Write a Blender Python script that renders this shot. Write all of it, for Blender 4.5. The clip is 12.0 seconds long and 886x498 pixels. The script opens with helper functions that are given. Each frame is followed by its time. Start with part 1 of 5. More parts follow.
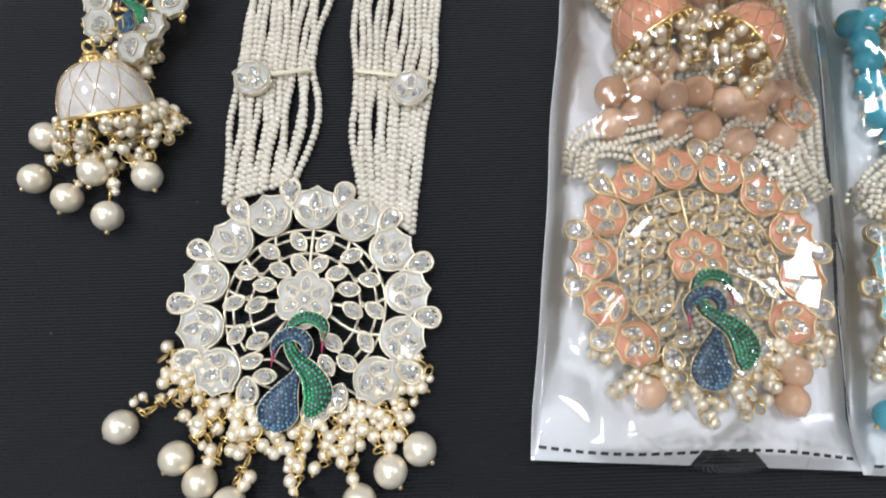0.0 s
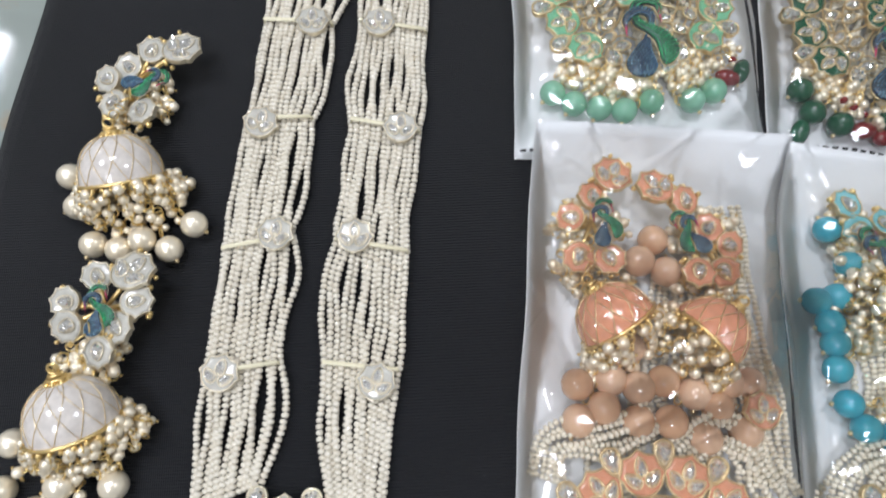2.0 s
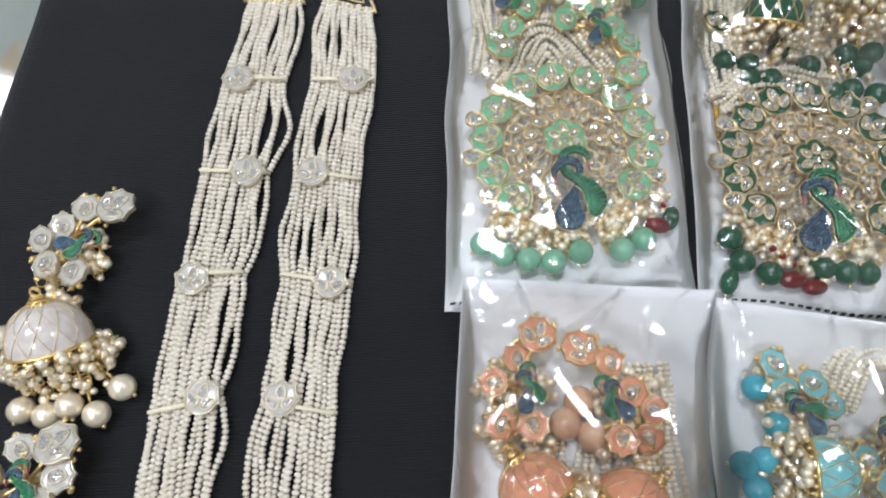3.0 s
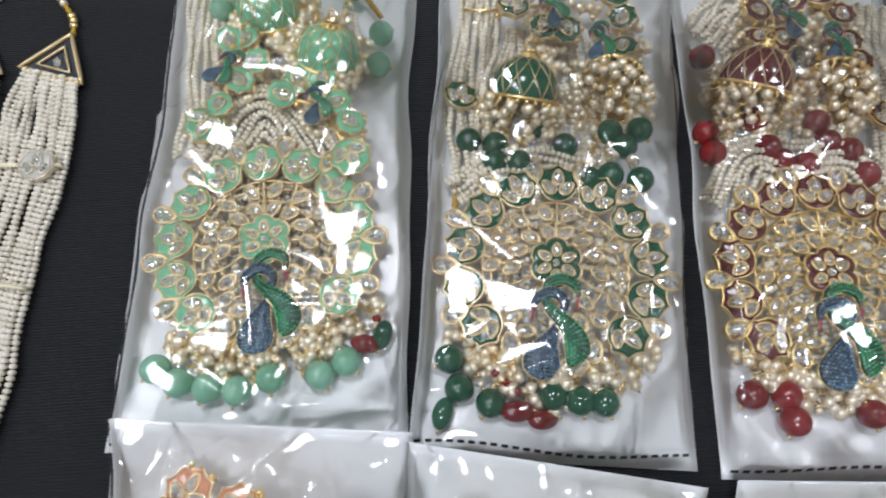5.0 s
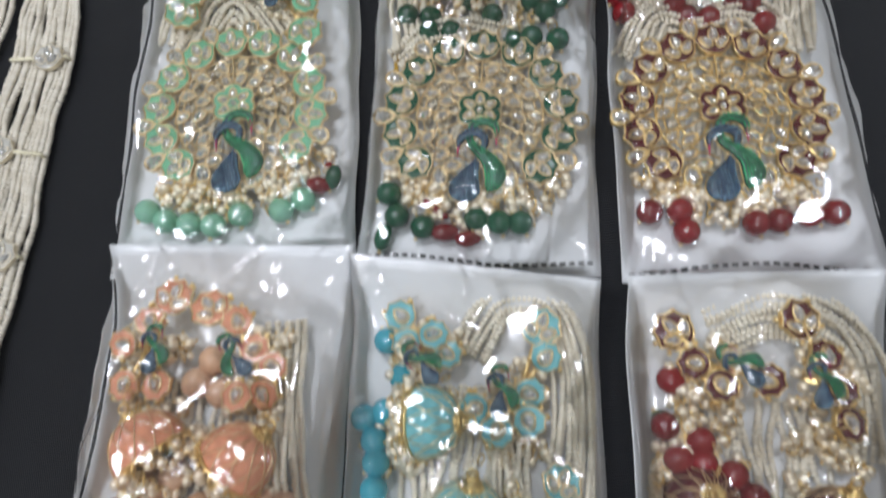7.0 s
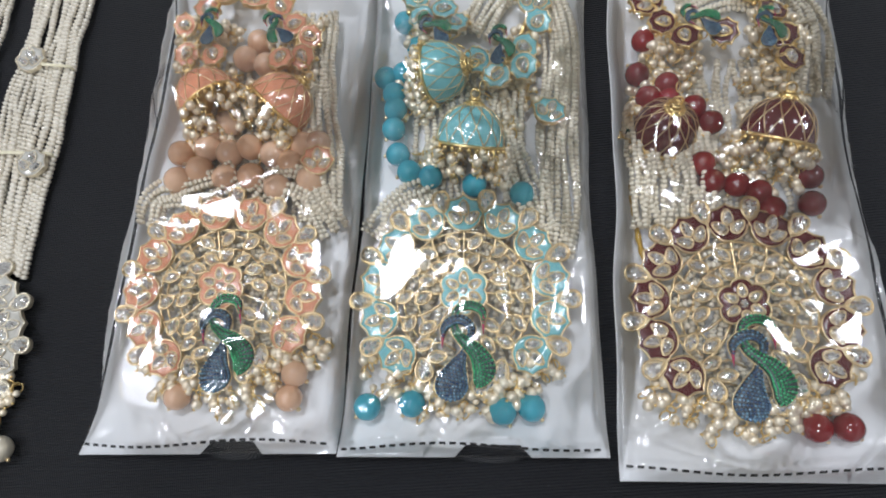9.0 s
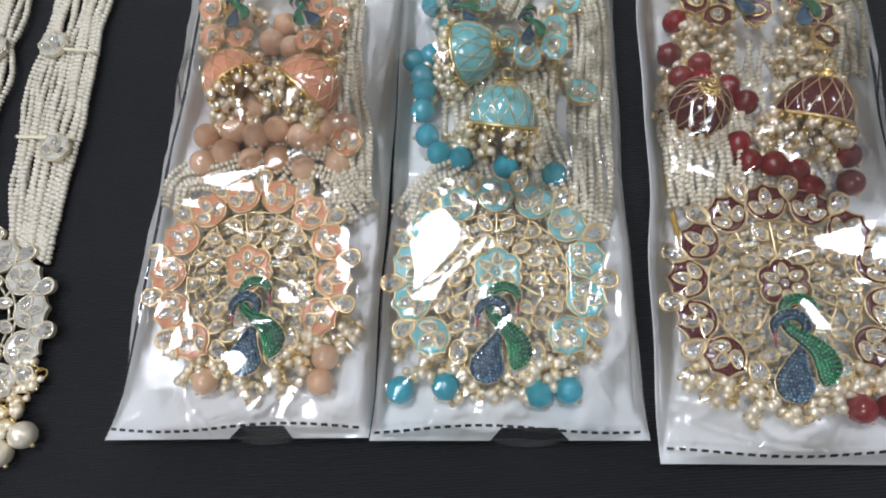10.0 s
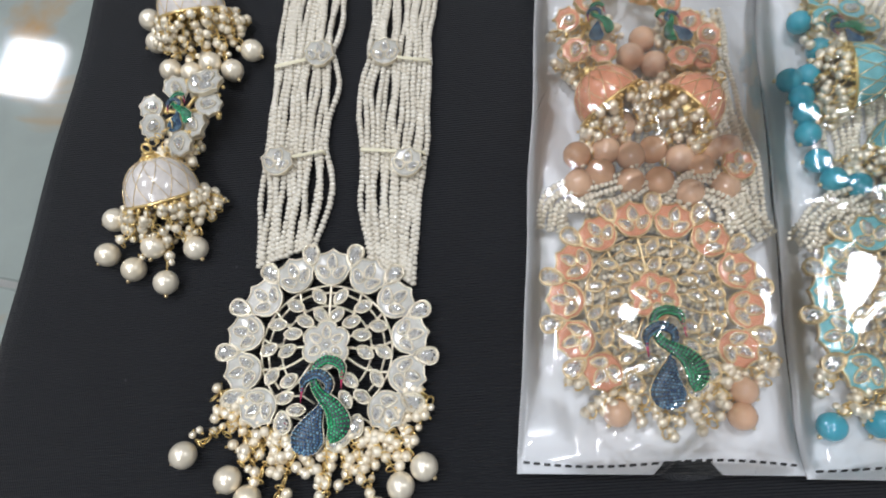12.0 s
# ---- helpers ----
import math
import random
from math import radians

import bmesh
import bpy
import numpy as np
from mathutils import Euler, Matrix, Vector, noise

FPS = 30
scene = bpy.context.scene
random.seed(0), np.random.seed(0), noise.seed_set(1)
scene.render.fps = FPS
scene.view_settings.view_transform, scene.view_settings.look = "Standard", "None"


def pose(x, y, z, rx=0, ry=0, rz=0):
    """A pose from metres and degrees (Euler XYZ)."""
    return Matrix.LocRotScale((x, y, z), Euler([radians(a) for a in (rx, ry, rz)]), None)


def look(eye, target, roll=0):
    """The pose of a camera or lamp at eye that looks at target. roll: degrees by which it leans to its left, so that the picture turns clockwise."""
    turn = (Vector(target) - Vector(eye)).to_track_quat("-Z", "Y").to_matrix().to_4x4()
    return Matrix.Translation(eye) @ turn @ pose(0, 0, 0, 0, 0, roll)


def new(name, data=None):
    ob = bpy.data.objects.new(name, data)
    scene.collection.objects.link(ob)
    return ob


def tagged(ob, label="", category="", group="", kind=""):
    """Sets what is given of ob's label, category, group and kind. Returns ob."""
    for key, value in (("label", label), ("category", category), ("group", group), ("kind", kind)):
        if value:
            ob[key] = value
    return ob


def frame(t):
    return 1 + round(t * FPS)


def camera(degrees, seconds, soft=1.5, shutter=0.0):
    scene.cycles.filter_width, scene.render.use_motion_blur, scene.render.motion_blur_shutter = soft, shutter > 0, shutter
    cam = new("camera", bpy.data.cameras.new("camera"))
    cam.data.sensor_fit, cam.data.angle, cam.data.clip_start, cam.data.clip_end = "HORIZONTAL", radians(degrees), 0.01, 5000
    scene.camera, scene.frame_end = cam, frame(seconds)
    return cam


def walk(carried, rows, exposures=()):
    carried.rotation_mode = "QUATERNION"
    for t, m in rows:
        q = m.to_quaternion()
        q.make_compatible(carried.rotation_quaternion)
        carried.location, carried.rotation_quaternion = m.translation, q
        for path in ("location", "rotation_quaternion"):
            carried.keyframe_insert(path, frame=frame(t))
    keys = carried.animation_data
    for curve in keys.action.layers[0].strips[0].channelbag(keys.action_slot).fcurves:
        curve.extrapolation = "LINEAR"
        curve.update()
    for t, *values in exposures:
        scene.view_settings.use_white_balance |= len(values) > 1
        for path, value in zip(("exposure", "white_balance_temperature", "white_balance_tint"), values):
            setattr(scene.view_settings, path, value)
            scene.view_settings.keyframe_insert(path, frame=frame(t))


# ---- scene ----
cam = camera(71.26, 12.0, soft=1.9, shutter=0.3)
PATH = [
    (0, (0.05027, -0.02685, 0.19904), (-0.0367, 0.4789, -1.7340), 2.70),
    (0.5, (0.04451, -0.01150, 0.20136), (-0.0402, 0.4876, -1.7335), 2.56),
    (1, (0.04101, 0.00496, 0.20431), (-0.0400, 0.5021, -1.7312), 2.74),
    (1.5, (0.04105, 0.03715, 0.21373), (-0.0502, 0.5521, -1.7167), 1.66),
    (2, (0.04259, 0.06627, 0.22491), (-0.0583, 0.6156, -1.6955), 1.07),
    (2.5, (0.05211, 0.09197, 0.23316), (-0.0666, 0.6815, -1.6743), -0.27),
    (3, (0.06230, 0.11933, 0.24054), (-0.0708, 0.7387, -1.6565), -1.28),
    (3.5, (0.08318, 0.13647, 0.23830), (-0.0472, 0.7876, -1.6483), -0.73),
    (3.7, (0.09327, 0.14613, 0.23238), (-0.0455, 0.8131, -1.6480), -1.17),
    (5.3, (0.17657, 0.19840, 0.21597), (0.0550, 0.8319, -1.6771), -0.87),
    (5.5, (0.18432, 0.20522, 0.21668), (0.0557, 0.8404, -1.6754), -1.63),
    (6, (0.19185, 0.22061, 0.22770), (0.0504, 0.8706, -1.6584), -3.18),
    (6.5, (0.19383, 0.20211, 0.23544), (0.0013, 0.8366, -1.6514), -8.54),
    (7, (0.21169, 0.13628, 0.23257), (-0.0285, 0.6919, -1.6736), -14.60),
    (7.3, (0.22257, 0.09077, 0.23020), (-0.0583, 0.6727, -1.6626), -16.39),
    (7.5, (0.22467, 0.06542, 0.22769), (-0.0694, 0.6534, -1.6612), -16.77),
    (7.7, (0.23222, 0.04810, 0.22761), (-0.0657, 0.6228, -1.6647), -17.51),
    (9.3, (0.23624, -0.00316, 0.23740), (-0.0371, 0.5202, -1.6734), -18.31),
    (9.5, (0.23476, -0.00668, 0.23548), (-0.0412, 0.5304, -1.6712), -17.93),
    (10, (0.22508, -0.00807, 0.23135), (-0.0532, 0.5384, -1.6723), -17.79),
    (10.5, (0.21605, -0.01194, 0.22893), (-0.0340, 0.5432, -1.6762), -15.19),
    (11, (0.17359, -0.02087, 0.23840), (-0.0528, 0.5391, -1.6682), -12.73),
    (11.5, (0.09827, -0.01262, 0.25601), (-0.1293, 0.5153, -1.6596), -13.59),
    (12, (0.06807, -0.02095, 0.23941), (-0.1645, 0.5042, -1.6763), -13.79),
]
walk(cam, [(t, look(eye, target, roll)) for t, eye, target, roll in PATH],
     [(0, 0.2), (3.7, 0.13), (5.3, 0.0), (10.5, 0.0), (12, 0.06)])

# ---- light and exposure ----
world = bpy.data.worlds.new("world")
world.use_nodes = True
scene.world = world
world.node_tree.nodes["Background"].inputs[0].default_value = (0.9, 0.95, 1.0, 1)
world.node_tree.nodes["Background"].inputs[1].default_value = 0.05
PANEL_POWER = 34.0
CEILING = 2.6
MM = 0.001
rng = np.random.default_rng(7)


# ---- materials ----
def material(name, colour=(0.8, 0.8, 0.8), rough=0.5, metal=0.0, coat=0.0, sub=0.0, ior=1.5):
    m = bpy.data.materials.new(name)
    m.use_nodes = True
    b = m.node_tree.nodes["Principled BSDF"]
    b.inputs["Base Color"].default_value = (*colour, 1)
    b.inputs["Roughness"].default_value = rough
    b.inputs["Metallic"].default_value = metal
    b.inputs["Coat Weight"].default_value = coat
    b.inputs["Coat Roughness"].default_value = 0.08
    b.inputs["IOR"].default_value = ior
    if sub:
        b.inputs["Subsurface Weight"].default_value = sub
        b.inputs["Subsurface Radius"].default_value = (0.002, 0.0016, 0.0012)
    return m


def node(m, kind, **values):
    n = m.node_tree.nodes.new(kind)
    for k, v in values.items():
        n.inputs[k].default_value = v
    return n


def vary(m, colours, scale, detail=4.0, source="Fac"):
    """Noise between two colours of a surface, in object space."""
    b = m.node_tree.nodes["Principled BSDF"]
    links = m.node_tree.links
    c = m.node_tree.nodes.new("ShaderNodeTexCoord")
    n = node(m, "ShaderNodeTexNoise", Scale=scale, Detail=detail)
    ramp = m.node_tree.nodes.new("ShaderNodeValToRGB")
    ramp.color_ramp.elements[0].position, ramp.color_ramp.elements[1].position = 0.35, 0.68
    ramp.color_ramp.elements[0].color = (*colours[0], 1)
    ramp.color_ramp.elements[1].color = (*colours[1], 1)
    links.new(c.outputs["Object"], n.inputs["Vector"])
    links.new(n.outputs["Fac"], ramp.inputs[0])
    links.new(ramp.outputs[0], b.inputs["Base Color"])
    return n


def bumpy(m, scale, strength, distance, detail=3.0):
    b = m.node_tree.nodes["Principled BSDF"]
    links = m.node_tree.links
    c = m.node_tree.nodes.new("ShaderNodeTexCoord")
    n = node(m, "ShaderNodeTexNoise", Scale=scale, Detail=detail)
    bump = node(m, "ShaderNodeBump", Strength=strength, Distance=distance)
    links.new(c.outputs["Object"], n.inputs["Vector"])
    links.new(n.outputs["Fac"], bump.inputs["Height"])
    links.new(bump.outputs[0], b.inputs["Normal"])
    return m


def island_tint(m, a, b_):
    """Each bead of a joined strand a little different."""
    b = m.node_tree.nodes["Principled BSDF"]
    links = m.node_tree.links
    g = m.node_tree.nodes.new("ShaderNodeNewGeometry")
    mix = m.node_tree.nodes.new("ShaderNodeMix")
    mix.data_type = "RGBA"
    mix.inputs["A"].default_value, mix.inputs["B"].default_value = (*a, 1), (*b_, 1)
    links.new(g.outputs["Random Per Island"], mix.inputs["Factor"])
    links.new(mix.outputs["Result"], b.inputs["Base Color"])
    return m


def object_tint(m, a, b_):
    b = m.node_tree.nodes["Principled BSDF"]
    links = m.node_tree.links
    g = m.node_tree.nodes.new("ShaderNodeObjectInfo")
    mix = m.node_tree.nodes.new("ShaderNodeMix")
    mix.data_type = "RGBA"
    mix.inputs["A"].default_value, mix.inputs["B"].default_value = (*a, 1), (*b_, 1)
    links.new(g.outputs["Random"], mix.inputs["Factor"])
    links.new(mix.outputs["Result"], b.inputs["Base Color"])
    return m


def cloth_material():
    m = material("black_ribbed_cloth", (0.010, 0.010, 0.012), 0.56)
    b = m.node_tree.nodes["Principled BSDF"]
    b.inputs["Sheen Weight"].default_value = 0.05
    b.inputs["Specular IOR Level"].default_value = 0.35
    links = m.node_tree.links
    c = m.node_tree.nodes.new("ShaderNodeTexCoord")
    turn = m.node_tree.nodes.new("ShaderNodeMapping")
    turn.inputs["Rotation"].default_value = (0, 0, radians(-14))
    w = node(m, "ShaderNodeTexWave", Scale=290.0, Distortion=1.6, Detail=3.0)
    w.inputs["Detail Scale"].default_value = 1.5
    w.bands_direction = "Y"
    w2 = node(m, "ShaderNodeTexWave", Scale=420.0, Distortion=0.6, Detail=1.0)
    w2.bands_direction = "X"
    n = node(m, "ShaderNodeTexNoise", Scale=16.0, Detail=9.0)
    add = m.node_tree.nodes.new("ShaderNodeMath")
    add.operation = "ADD"
    scale = m.node_tree.nodes.new("ShaderNodeMath")
    scale.operation, scale.inputs[1].default_value = "MULTIPLY", 0.35
    bump = node(m, "ShaderNodeBump", Strength=1.0, Distance=0.0008)
    ramp = m.node_tree.nodes.new("ShaderNodeValToRGB")
    ramp.color_ramp.elements[0].color, ramp.color_ramp.elements[1].color = (0.0085, 0.0092, 0.0118, 1), (0.0185, 0.0200, 0.0250, 1)
    lint = node(m, "ShaderNodeTexNoise", Scale=190.0, Detail=2.0)
    speck = m.node_tree.nodes.new("ShaderNodeValToRGB")
    speck.color_ramp.elements[0].position, speck.color_ramp.elements[1].position = 0.76, 0.80
    mix = m.node_tree.nodes.new("ShaderNodeMix")
    mix.data_type = "RGBA"
    mix.inputs["B"].default_value = (0.10, 0.10, 0.11, 1)
    for o, i in ((c.outputs["Object"], turn.inputs["Vector"]), (turn.outputs[0], w.inputs["Vector"]), (turn.outputs[0], w2.inputs["Vector"]),
                 (c.outputs["Object"], n.inputs["Vector"]), (c.outputs["Object"], lint.inputs["Vector"]), (w2.outputs["Fac"], scale.inputs[0]),
                 (w.outputs["Fac"], add.inputs[0]), (scale.outputs[0], add.inputs[1]), (add.outputs[0], bump.inputs["Height"]),
                 (bump.outputs[0], b.inputs["Normal"]), (n.outputs["Fac"], ramp.inputs[0]), (lint.outputs["Fac"], speck.inputs[0]),
                 (ramp.outputs[0], mix.inputs["A"]), (speck.outputs[0], mix.inputs["Factor"]), (mix.outputs["Result"], b.inputs["Base Color"])):
        links.new(o, i)
    return m


def film_material():
    """Thin clear plastic: sees through, and mirrors by its angle."""
    m = bpy.data.materials.new("clear_film")
    m.use_nodes = True
    t = m.node_tree
    t.nodes.remove(t.nodes["Principled BSDF"])
    clear = node(m, "ShaderNodeBsdfTransparent", Color=(0.988, 0.988, 0.988, 1))
    gloss = node(m, "ShaderNodeBsdfGlossy", Roughness=0.02, Color=(1, 1, 1, 1))
    # both faces of the film reflect
    fres = node(m, "ShaderNodeFresnel", IOR=1.6)
    mix = t.nodes.new("ShaderNodeMixShader")
    c = t.nodes.new("ShaderNodeTexCoord")
    # a faint milky haze in the plastic
    milk = node(m, "ShaderNodeBsdfDiffuse", Color=(0.82, 0.83, 0.85, 1))
    body = t.nodes.new("ShaderNodeMixShader")
    body.inputs[0].default_value = 0.014
    # sharp straight creases that meet in points, strong in some places and faint in others
    warp = node(m, "ShaderNodeTexNoise", Scale=30.0, Detail=2.0)
    bent = node(m, "ShaderNodeVectorMath")
    bent.operation = "MULTIPLY_ADD"
    bent.inputs[1].default_value = (0.016, 0.016, 0.0)
    height = None
    for scale, squash, turn, width, gain in ((15.0, 0.42, 0.25, 0.018, 1.0), (24.0, 0.55, -0.6, 0.024, 0.6)):
        place = t.nodes.new("ShaderNodeMapping")
        place.inputs["Rotation"].default_value = (0, 0, turn)
        place.inputs["Scale"].default_value = (1.0, squash, 0.0)
        cells = node(m, "ShaderNodeTexVoronoi", Scale=scale)
        cells.feature = "DISTANCE_TO_EDGE"
        ridge = t.nodes.new("ShaderNodeMapRange")
        ridge.interpolation_type = "SMOOTHSTEP"
        for key, value in (("From Min", 0.0), ("From Max", width), ("To Min", gain), ("To Max", 0.0)):
            ridge.inputs[key].default_value = value
        patch = node(m, "ShaderNodeTexNoise", Scale=scale * 1.1, Detail=1.0)
        gate = t.nodes.new("ShaderNodeMapRange")
        gate.inputs["From Min"].default_value, gate.inputs["From Max"].default_value = 0.36, 0.60
        both = t.nodes.new("ShaderNodeMath")
        both.operation = "MULTIPLY"
        for o, i in ((bent.outputs[0], place.inputs[0]), (place.outputs[0], cells.inputs["Vector"]), (cells.outputs["Distance"], ridge.inputs["Value"]),
                     (c.outputs["Object"], patch.inputs["Vector"]), (patch.outputs["Fac"], gate.inputs["Value"]),
                     (ridge.outputs[0], both.inputs[0]), (gate.outputs[0], both.inputs[1])):
            t.links.new(o, i)
        if height is None:
            height = both
        else:
            total = t.nodes.new("ShaderNodeMath")
            t.links.new(height.outputs[0], total.inputs[0])
            t.links.new(both.outputs[0], total.inputs[1])
            height = total
    bump = node(m, "ShaderNodeBump", Strength=0.8, Distance=0.0005)
    for o, i in ((c.outputs["Object"], warp.inputs["Vector"]), (warp.outputs["Color"], bent.inputs[0]), (c.outputs["Object"], bent.inputs[2]),
                 (height.outputs[0], bump.inputs["Height"]), (bump.outputs[0], gloss.inputs["Normal"]),
                 (bump.outputs[0], fres.inputs["Normal"]), (fres.outputs[0], mix.inputs[0]), (clear.outputs[0], body.inputs[1]),
                 (milk.outputs[0], body.inputs[2]), (body.outputs[0], mix.inputs[1]),
                 (gloss.outputs[0], mix.inputs[2]), (mix.outputs[0], t.nodes["Material Output"].inputs[0])):
        t.links.new(o, i)
    return m


def marble_material():
    m = material("polished_marble_tile", (0.6, 0.62, 0.58), 0.06, coat=0.3)
    b = m.node_tree.nodes["Principled BSDF"]
    links = m.node_tree.links
    c = m.node_tree.nodes.new("ShaderNodeTexCoord")
    # every tile is cut from another part of the stone
    info = m.node_tree.nodes.new("ShaderNodeObjectInfo")
    shift = m.node_tree.nodes.new("ShaderNodeVectorMath")
    shift.operation = "MULTIPLY_ADD"
    shift.inputs[1].default_value = (7.0, 5.0, 3.0)
    links.new(info.outputs["Random"], shift.inputs[0])
    links.new(c.outputs["Object"], shift.inputs[2])
    big = node(m, "ShaderNodeTexNoise", Scale=9.0, Detail=6.0, Distortion=1.2)
    fine = node(m, "ShaderNodeTexNoise", Scale=45.0, Detail=6.0, Distortion=0.6)
    ramp = m.node_tree.nodes.new("ShaderNodeValToRGB")
    ramp.color_ramp.elements[0].position, ramp.color_ramp.elements[1].position = 0.47, 0.58
    ramp.color_ramp.elements[0].color, ramp.color_ramp.elements[1].color = (0.34, 0.38, 0.35, 1), (0.46, 0.27, 0.10, 1)
    ramp2 = m.node_tree.nodes.new("ShaderNodeValToRGB")
    ramp2.color_ramp.elements[0].color, ramp2.color_ramp.elements[1].color = (0.75, 0.75, 0.75, 1), (1, 1, 1, 1)
    mix = m.node_tree.nodes.new("ShaderNodeMix")
    mix.data_type, mix.blend_type = "RGBA", "MULTIPLY"
    mix.inputs["Factor"].default_value = 1.0
    for o, i in ((shift.outputs[0], big.inputs["Vector"]), (shift.outputs[0], fine.inputs["Vector"]), (big.outputs["Fac"], ramp.inputs[0]),
                 (fine.outputs["Fac"], ramp2.inputs[0]), (ramp.outputs[0], mix.inputs["A"]), (ramp2.outputs[0], mix.inputs["B"]),
                 (mix.outputs["Result"], b.inputs["Base Color"])):
        links.new(o, i)
    return m


def bead_material(name, a, b_, rough=0.12, trans=0.0, coat=0.5):
    m = object_tint(material(name, a, rough, coat=coat, ior=1.52), a, b_)
    if trans:
        m.node_tree.nodes["Principled BSDF"].inputs["Transmission Weight"].default_value = trans
    return m


CLOTH = cloth_material()
FILM = film_material()
MARBLE = marble_material()
SHEET = bumpy(material("white_pouch_plastic", (0.83, 0.84, 0.85), 0.35, coat=0.3), 70.0, 0.45, 0.0015)
INK = material("black_ink", (0.02, 0.02, 0.02), 0.5)
GOLD = bumpy(material("polished_gold_plate", (0.92, 0.69, 0.31), 0.3, 0.9), 900.0, 0.25, 0.0002)
PALE_GOLD = bumpy(material("pale_champagne_plate", (0.84, 0.66, 0.38), 0.3, 0.8), 900.0, 0.2, 0.0002)
CREAM_METAL = bumpy(material("cream_lacquered_metal", (0.78, 0.70, 0.54), 0.28, 0.6, coat=0.3), 900.0, 0.2, 0.0002)
STONE = material("foiled_glass_stone", (0.97, 0.965, 0.955), 0.05, 0.85, coat=1.0)
PEARL = object_tint(material("glass_pearl", (0.9, 0.86, 0.76), 0.33, 0.5, coat=0.6), (0.99, 0.90, 0.73), (0.93, 0.81, 0.61))
SEED = island_tint(material("ivory_seed_bead", (0.8, 0.75, 0.6), 0.3, coat=0.4), (0.99, 0.93, 0.78), (0.92, 0.84, 0.68))
WHITE_SEED = island_tint(material("white_seed_bead", (0.85, 0.83, 0.78), 0.28, coat=0.4), (0.86, 0.805, 0.69), (0.76, 0.695, 0.575))
# the pale end of the blue tint paints sparkle into some of the stones
BLUE_STUD = island_tint(material("sapphire_blue_pave", (0.02, 0.08, 0.25), 0.18, 0.3, coat=0.5), (0.02, 0.09, 0.26), (0.28, 0.52, 0.68))
GREEN_STUD = island_tint(material("emerald_green_pave", (0.0, 0.25, 0.1), 0.18, 0.3, coat=0.5), (0.0, 0.34, 0.10), (0.12, 0.80, 0.36))
DARK_STUD = material("gunmetal_pave_bed", (0.05, 0.06, 0.07), 0.35, 0.6)
PINK = material("ruby_pink_enamel", (0.55, 0.06, 0.14), 0.2, coat=0.5)
THREAD = bumpy(material("cream_binding_thread", (0.92, 0.85, 0.62), 0.4), 600.0, 0.5, 0.0004)
CORD = bumpy(material("yellow_gold_cord", (0.52, 0.31, 0.03), 0.55), 700.0, 0.8, 0.0006)
WALL = material("matt_white_wall", (0.5, 0.5, 0.48), 0.9)
vary(WALL, ((0.70, 0.70, 0.685), (0.76, 0.76, 0.74)), 1.5)
CEIL = material("white_ceiling", (0.74, 0.74, 0.73), 0.9)
vary(CEIL, ((0.80, 0.80, 0.79), (0.85, 0.85, 0.84)), 2.0)
GLOW = bpy.data.materials.new("panel_diffuser")
GLOW.use_nodes = True
GLOW.node_tree.nodes.remove(GLOW.node_tree.nodes["Principled BSDF"])
_e = node(GLOW, "ShaderNodeEmission", Color=(0.92, 0.972, 1.08, 1), Strength=PANEL_POWER)
GLOW.node_tree.links.new(_e.outputs[0], GLOW.node_tree.nodes["Material Output"].inputs[0])


def enamel(name, colour):
    m = material(name, colour, 0.14, coat=0.5)
    vary(m, (tuple(0.88 * c for c in colour), tuple(min(1, 1.06 * c) for c in colour)), 350.0)
    return m


ENAMEL = {"white": enamel("ivory_enamel", (0.57, 0.55, 0.49)), "coral": enamel("coral_enamel", (0.78, 0.35, 0.21)),
          "blue": enamel("sky_blue_enamel", (0.22, 0.55, 0.58)), "maroon": enamel("maroon_enamel", (0.10, 0.012, 0.014)),
          "mint": enamel("mint_enamel", (0.22, 0.55, 0.33)), "green": enamel("dark_green_enamel", (0.008, 0.09, 0.045))}
BELL = dict(ENAMEL, white=enamel("blush_white_enamel", (0.76, 0.70, 0.65)))
BEAD = {"white": PEARL, "coral": bead_material("peach_glass", (0.74, 0.45, 0.28), (0.82, 0.56, 0.39), 0.15),
        "blue": bead_material("turquoise_glass", (0.05, 0.48, 0.64), (0.09, 0.58, 0.71), 0.1, 0.3),
        "maroon": bead_material("ruby_agate", (0.17, 0.006, 0.009), (0.27, 0.010, 0.014), 0.07),
        "mint": bead_material("mint_jade", (0.30, 0.68, 0.46), (0.40, 0.78, 0.57), 0.12, 0.35),
        "green": bead_material("emerald_agate", (0.004, 0.075, 0.035), (0.008, 0.11, 0.055), 0.07)}


# ---- mesh helpers, in millimetres ----
class Geo:
    def __init__(self):
        self.v, self.f, self.m, self.s, self.n = [], [], [], [], 0

    def add(self, verts, faces, mat=0, smooth=True):
        self.v.append(np.asarray(verts, float).reshape(-1, 3))
        self.f += [tuple(i + self.n for i in f) for f in faces]
        self.m += [mat] * len(faces)
        self.s += [smooth] * len(faces)
        self.n += len(self.v[-1])
        return self

    def mesh(self, name, mats, k=MM):
        me = bpy.data.meshes.new(name)
        me.from_pydata((np.concatenate(self.v) * k).tolist(), [], self.f)
        for m in mats:
            me.materials.append(m)
        me.polygons.foreach_set("material_index", self.m)
        me.polygons.foreach_set("use_smooth", self.s)
        me.update()
        return me


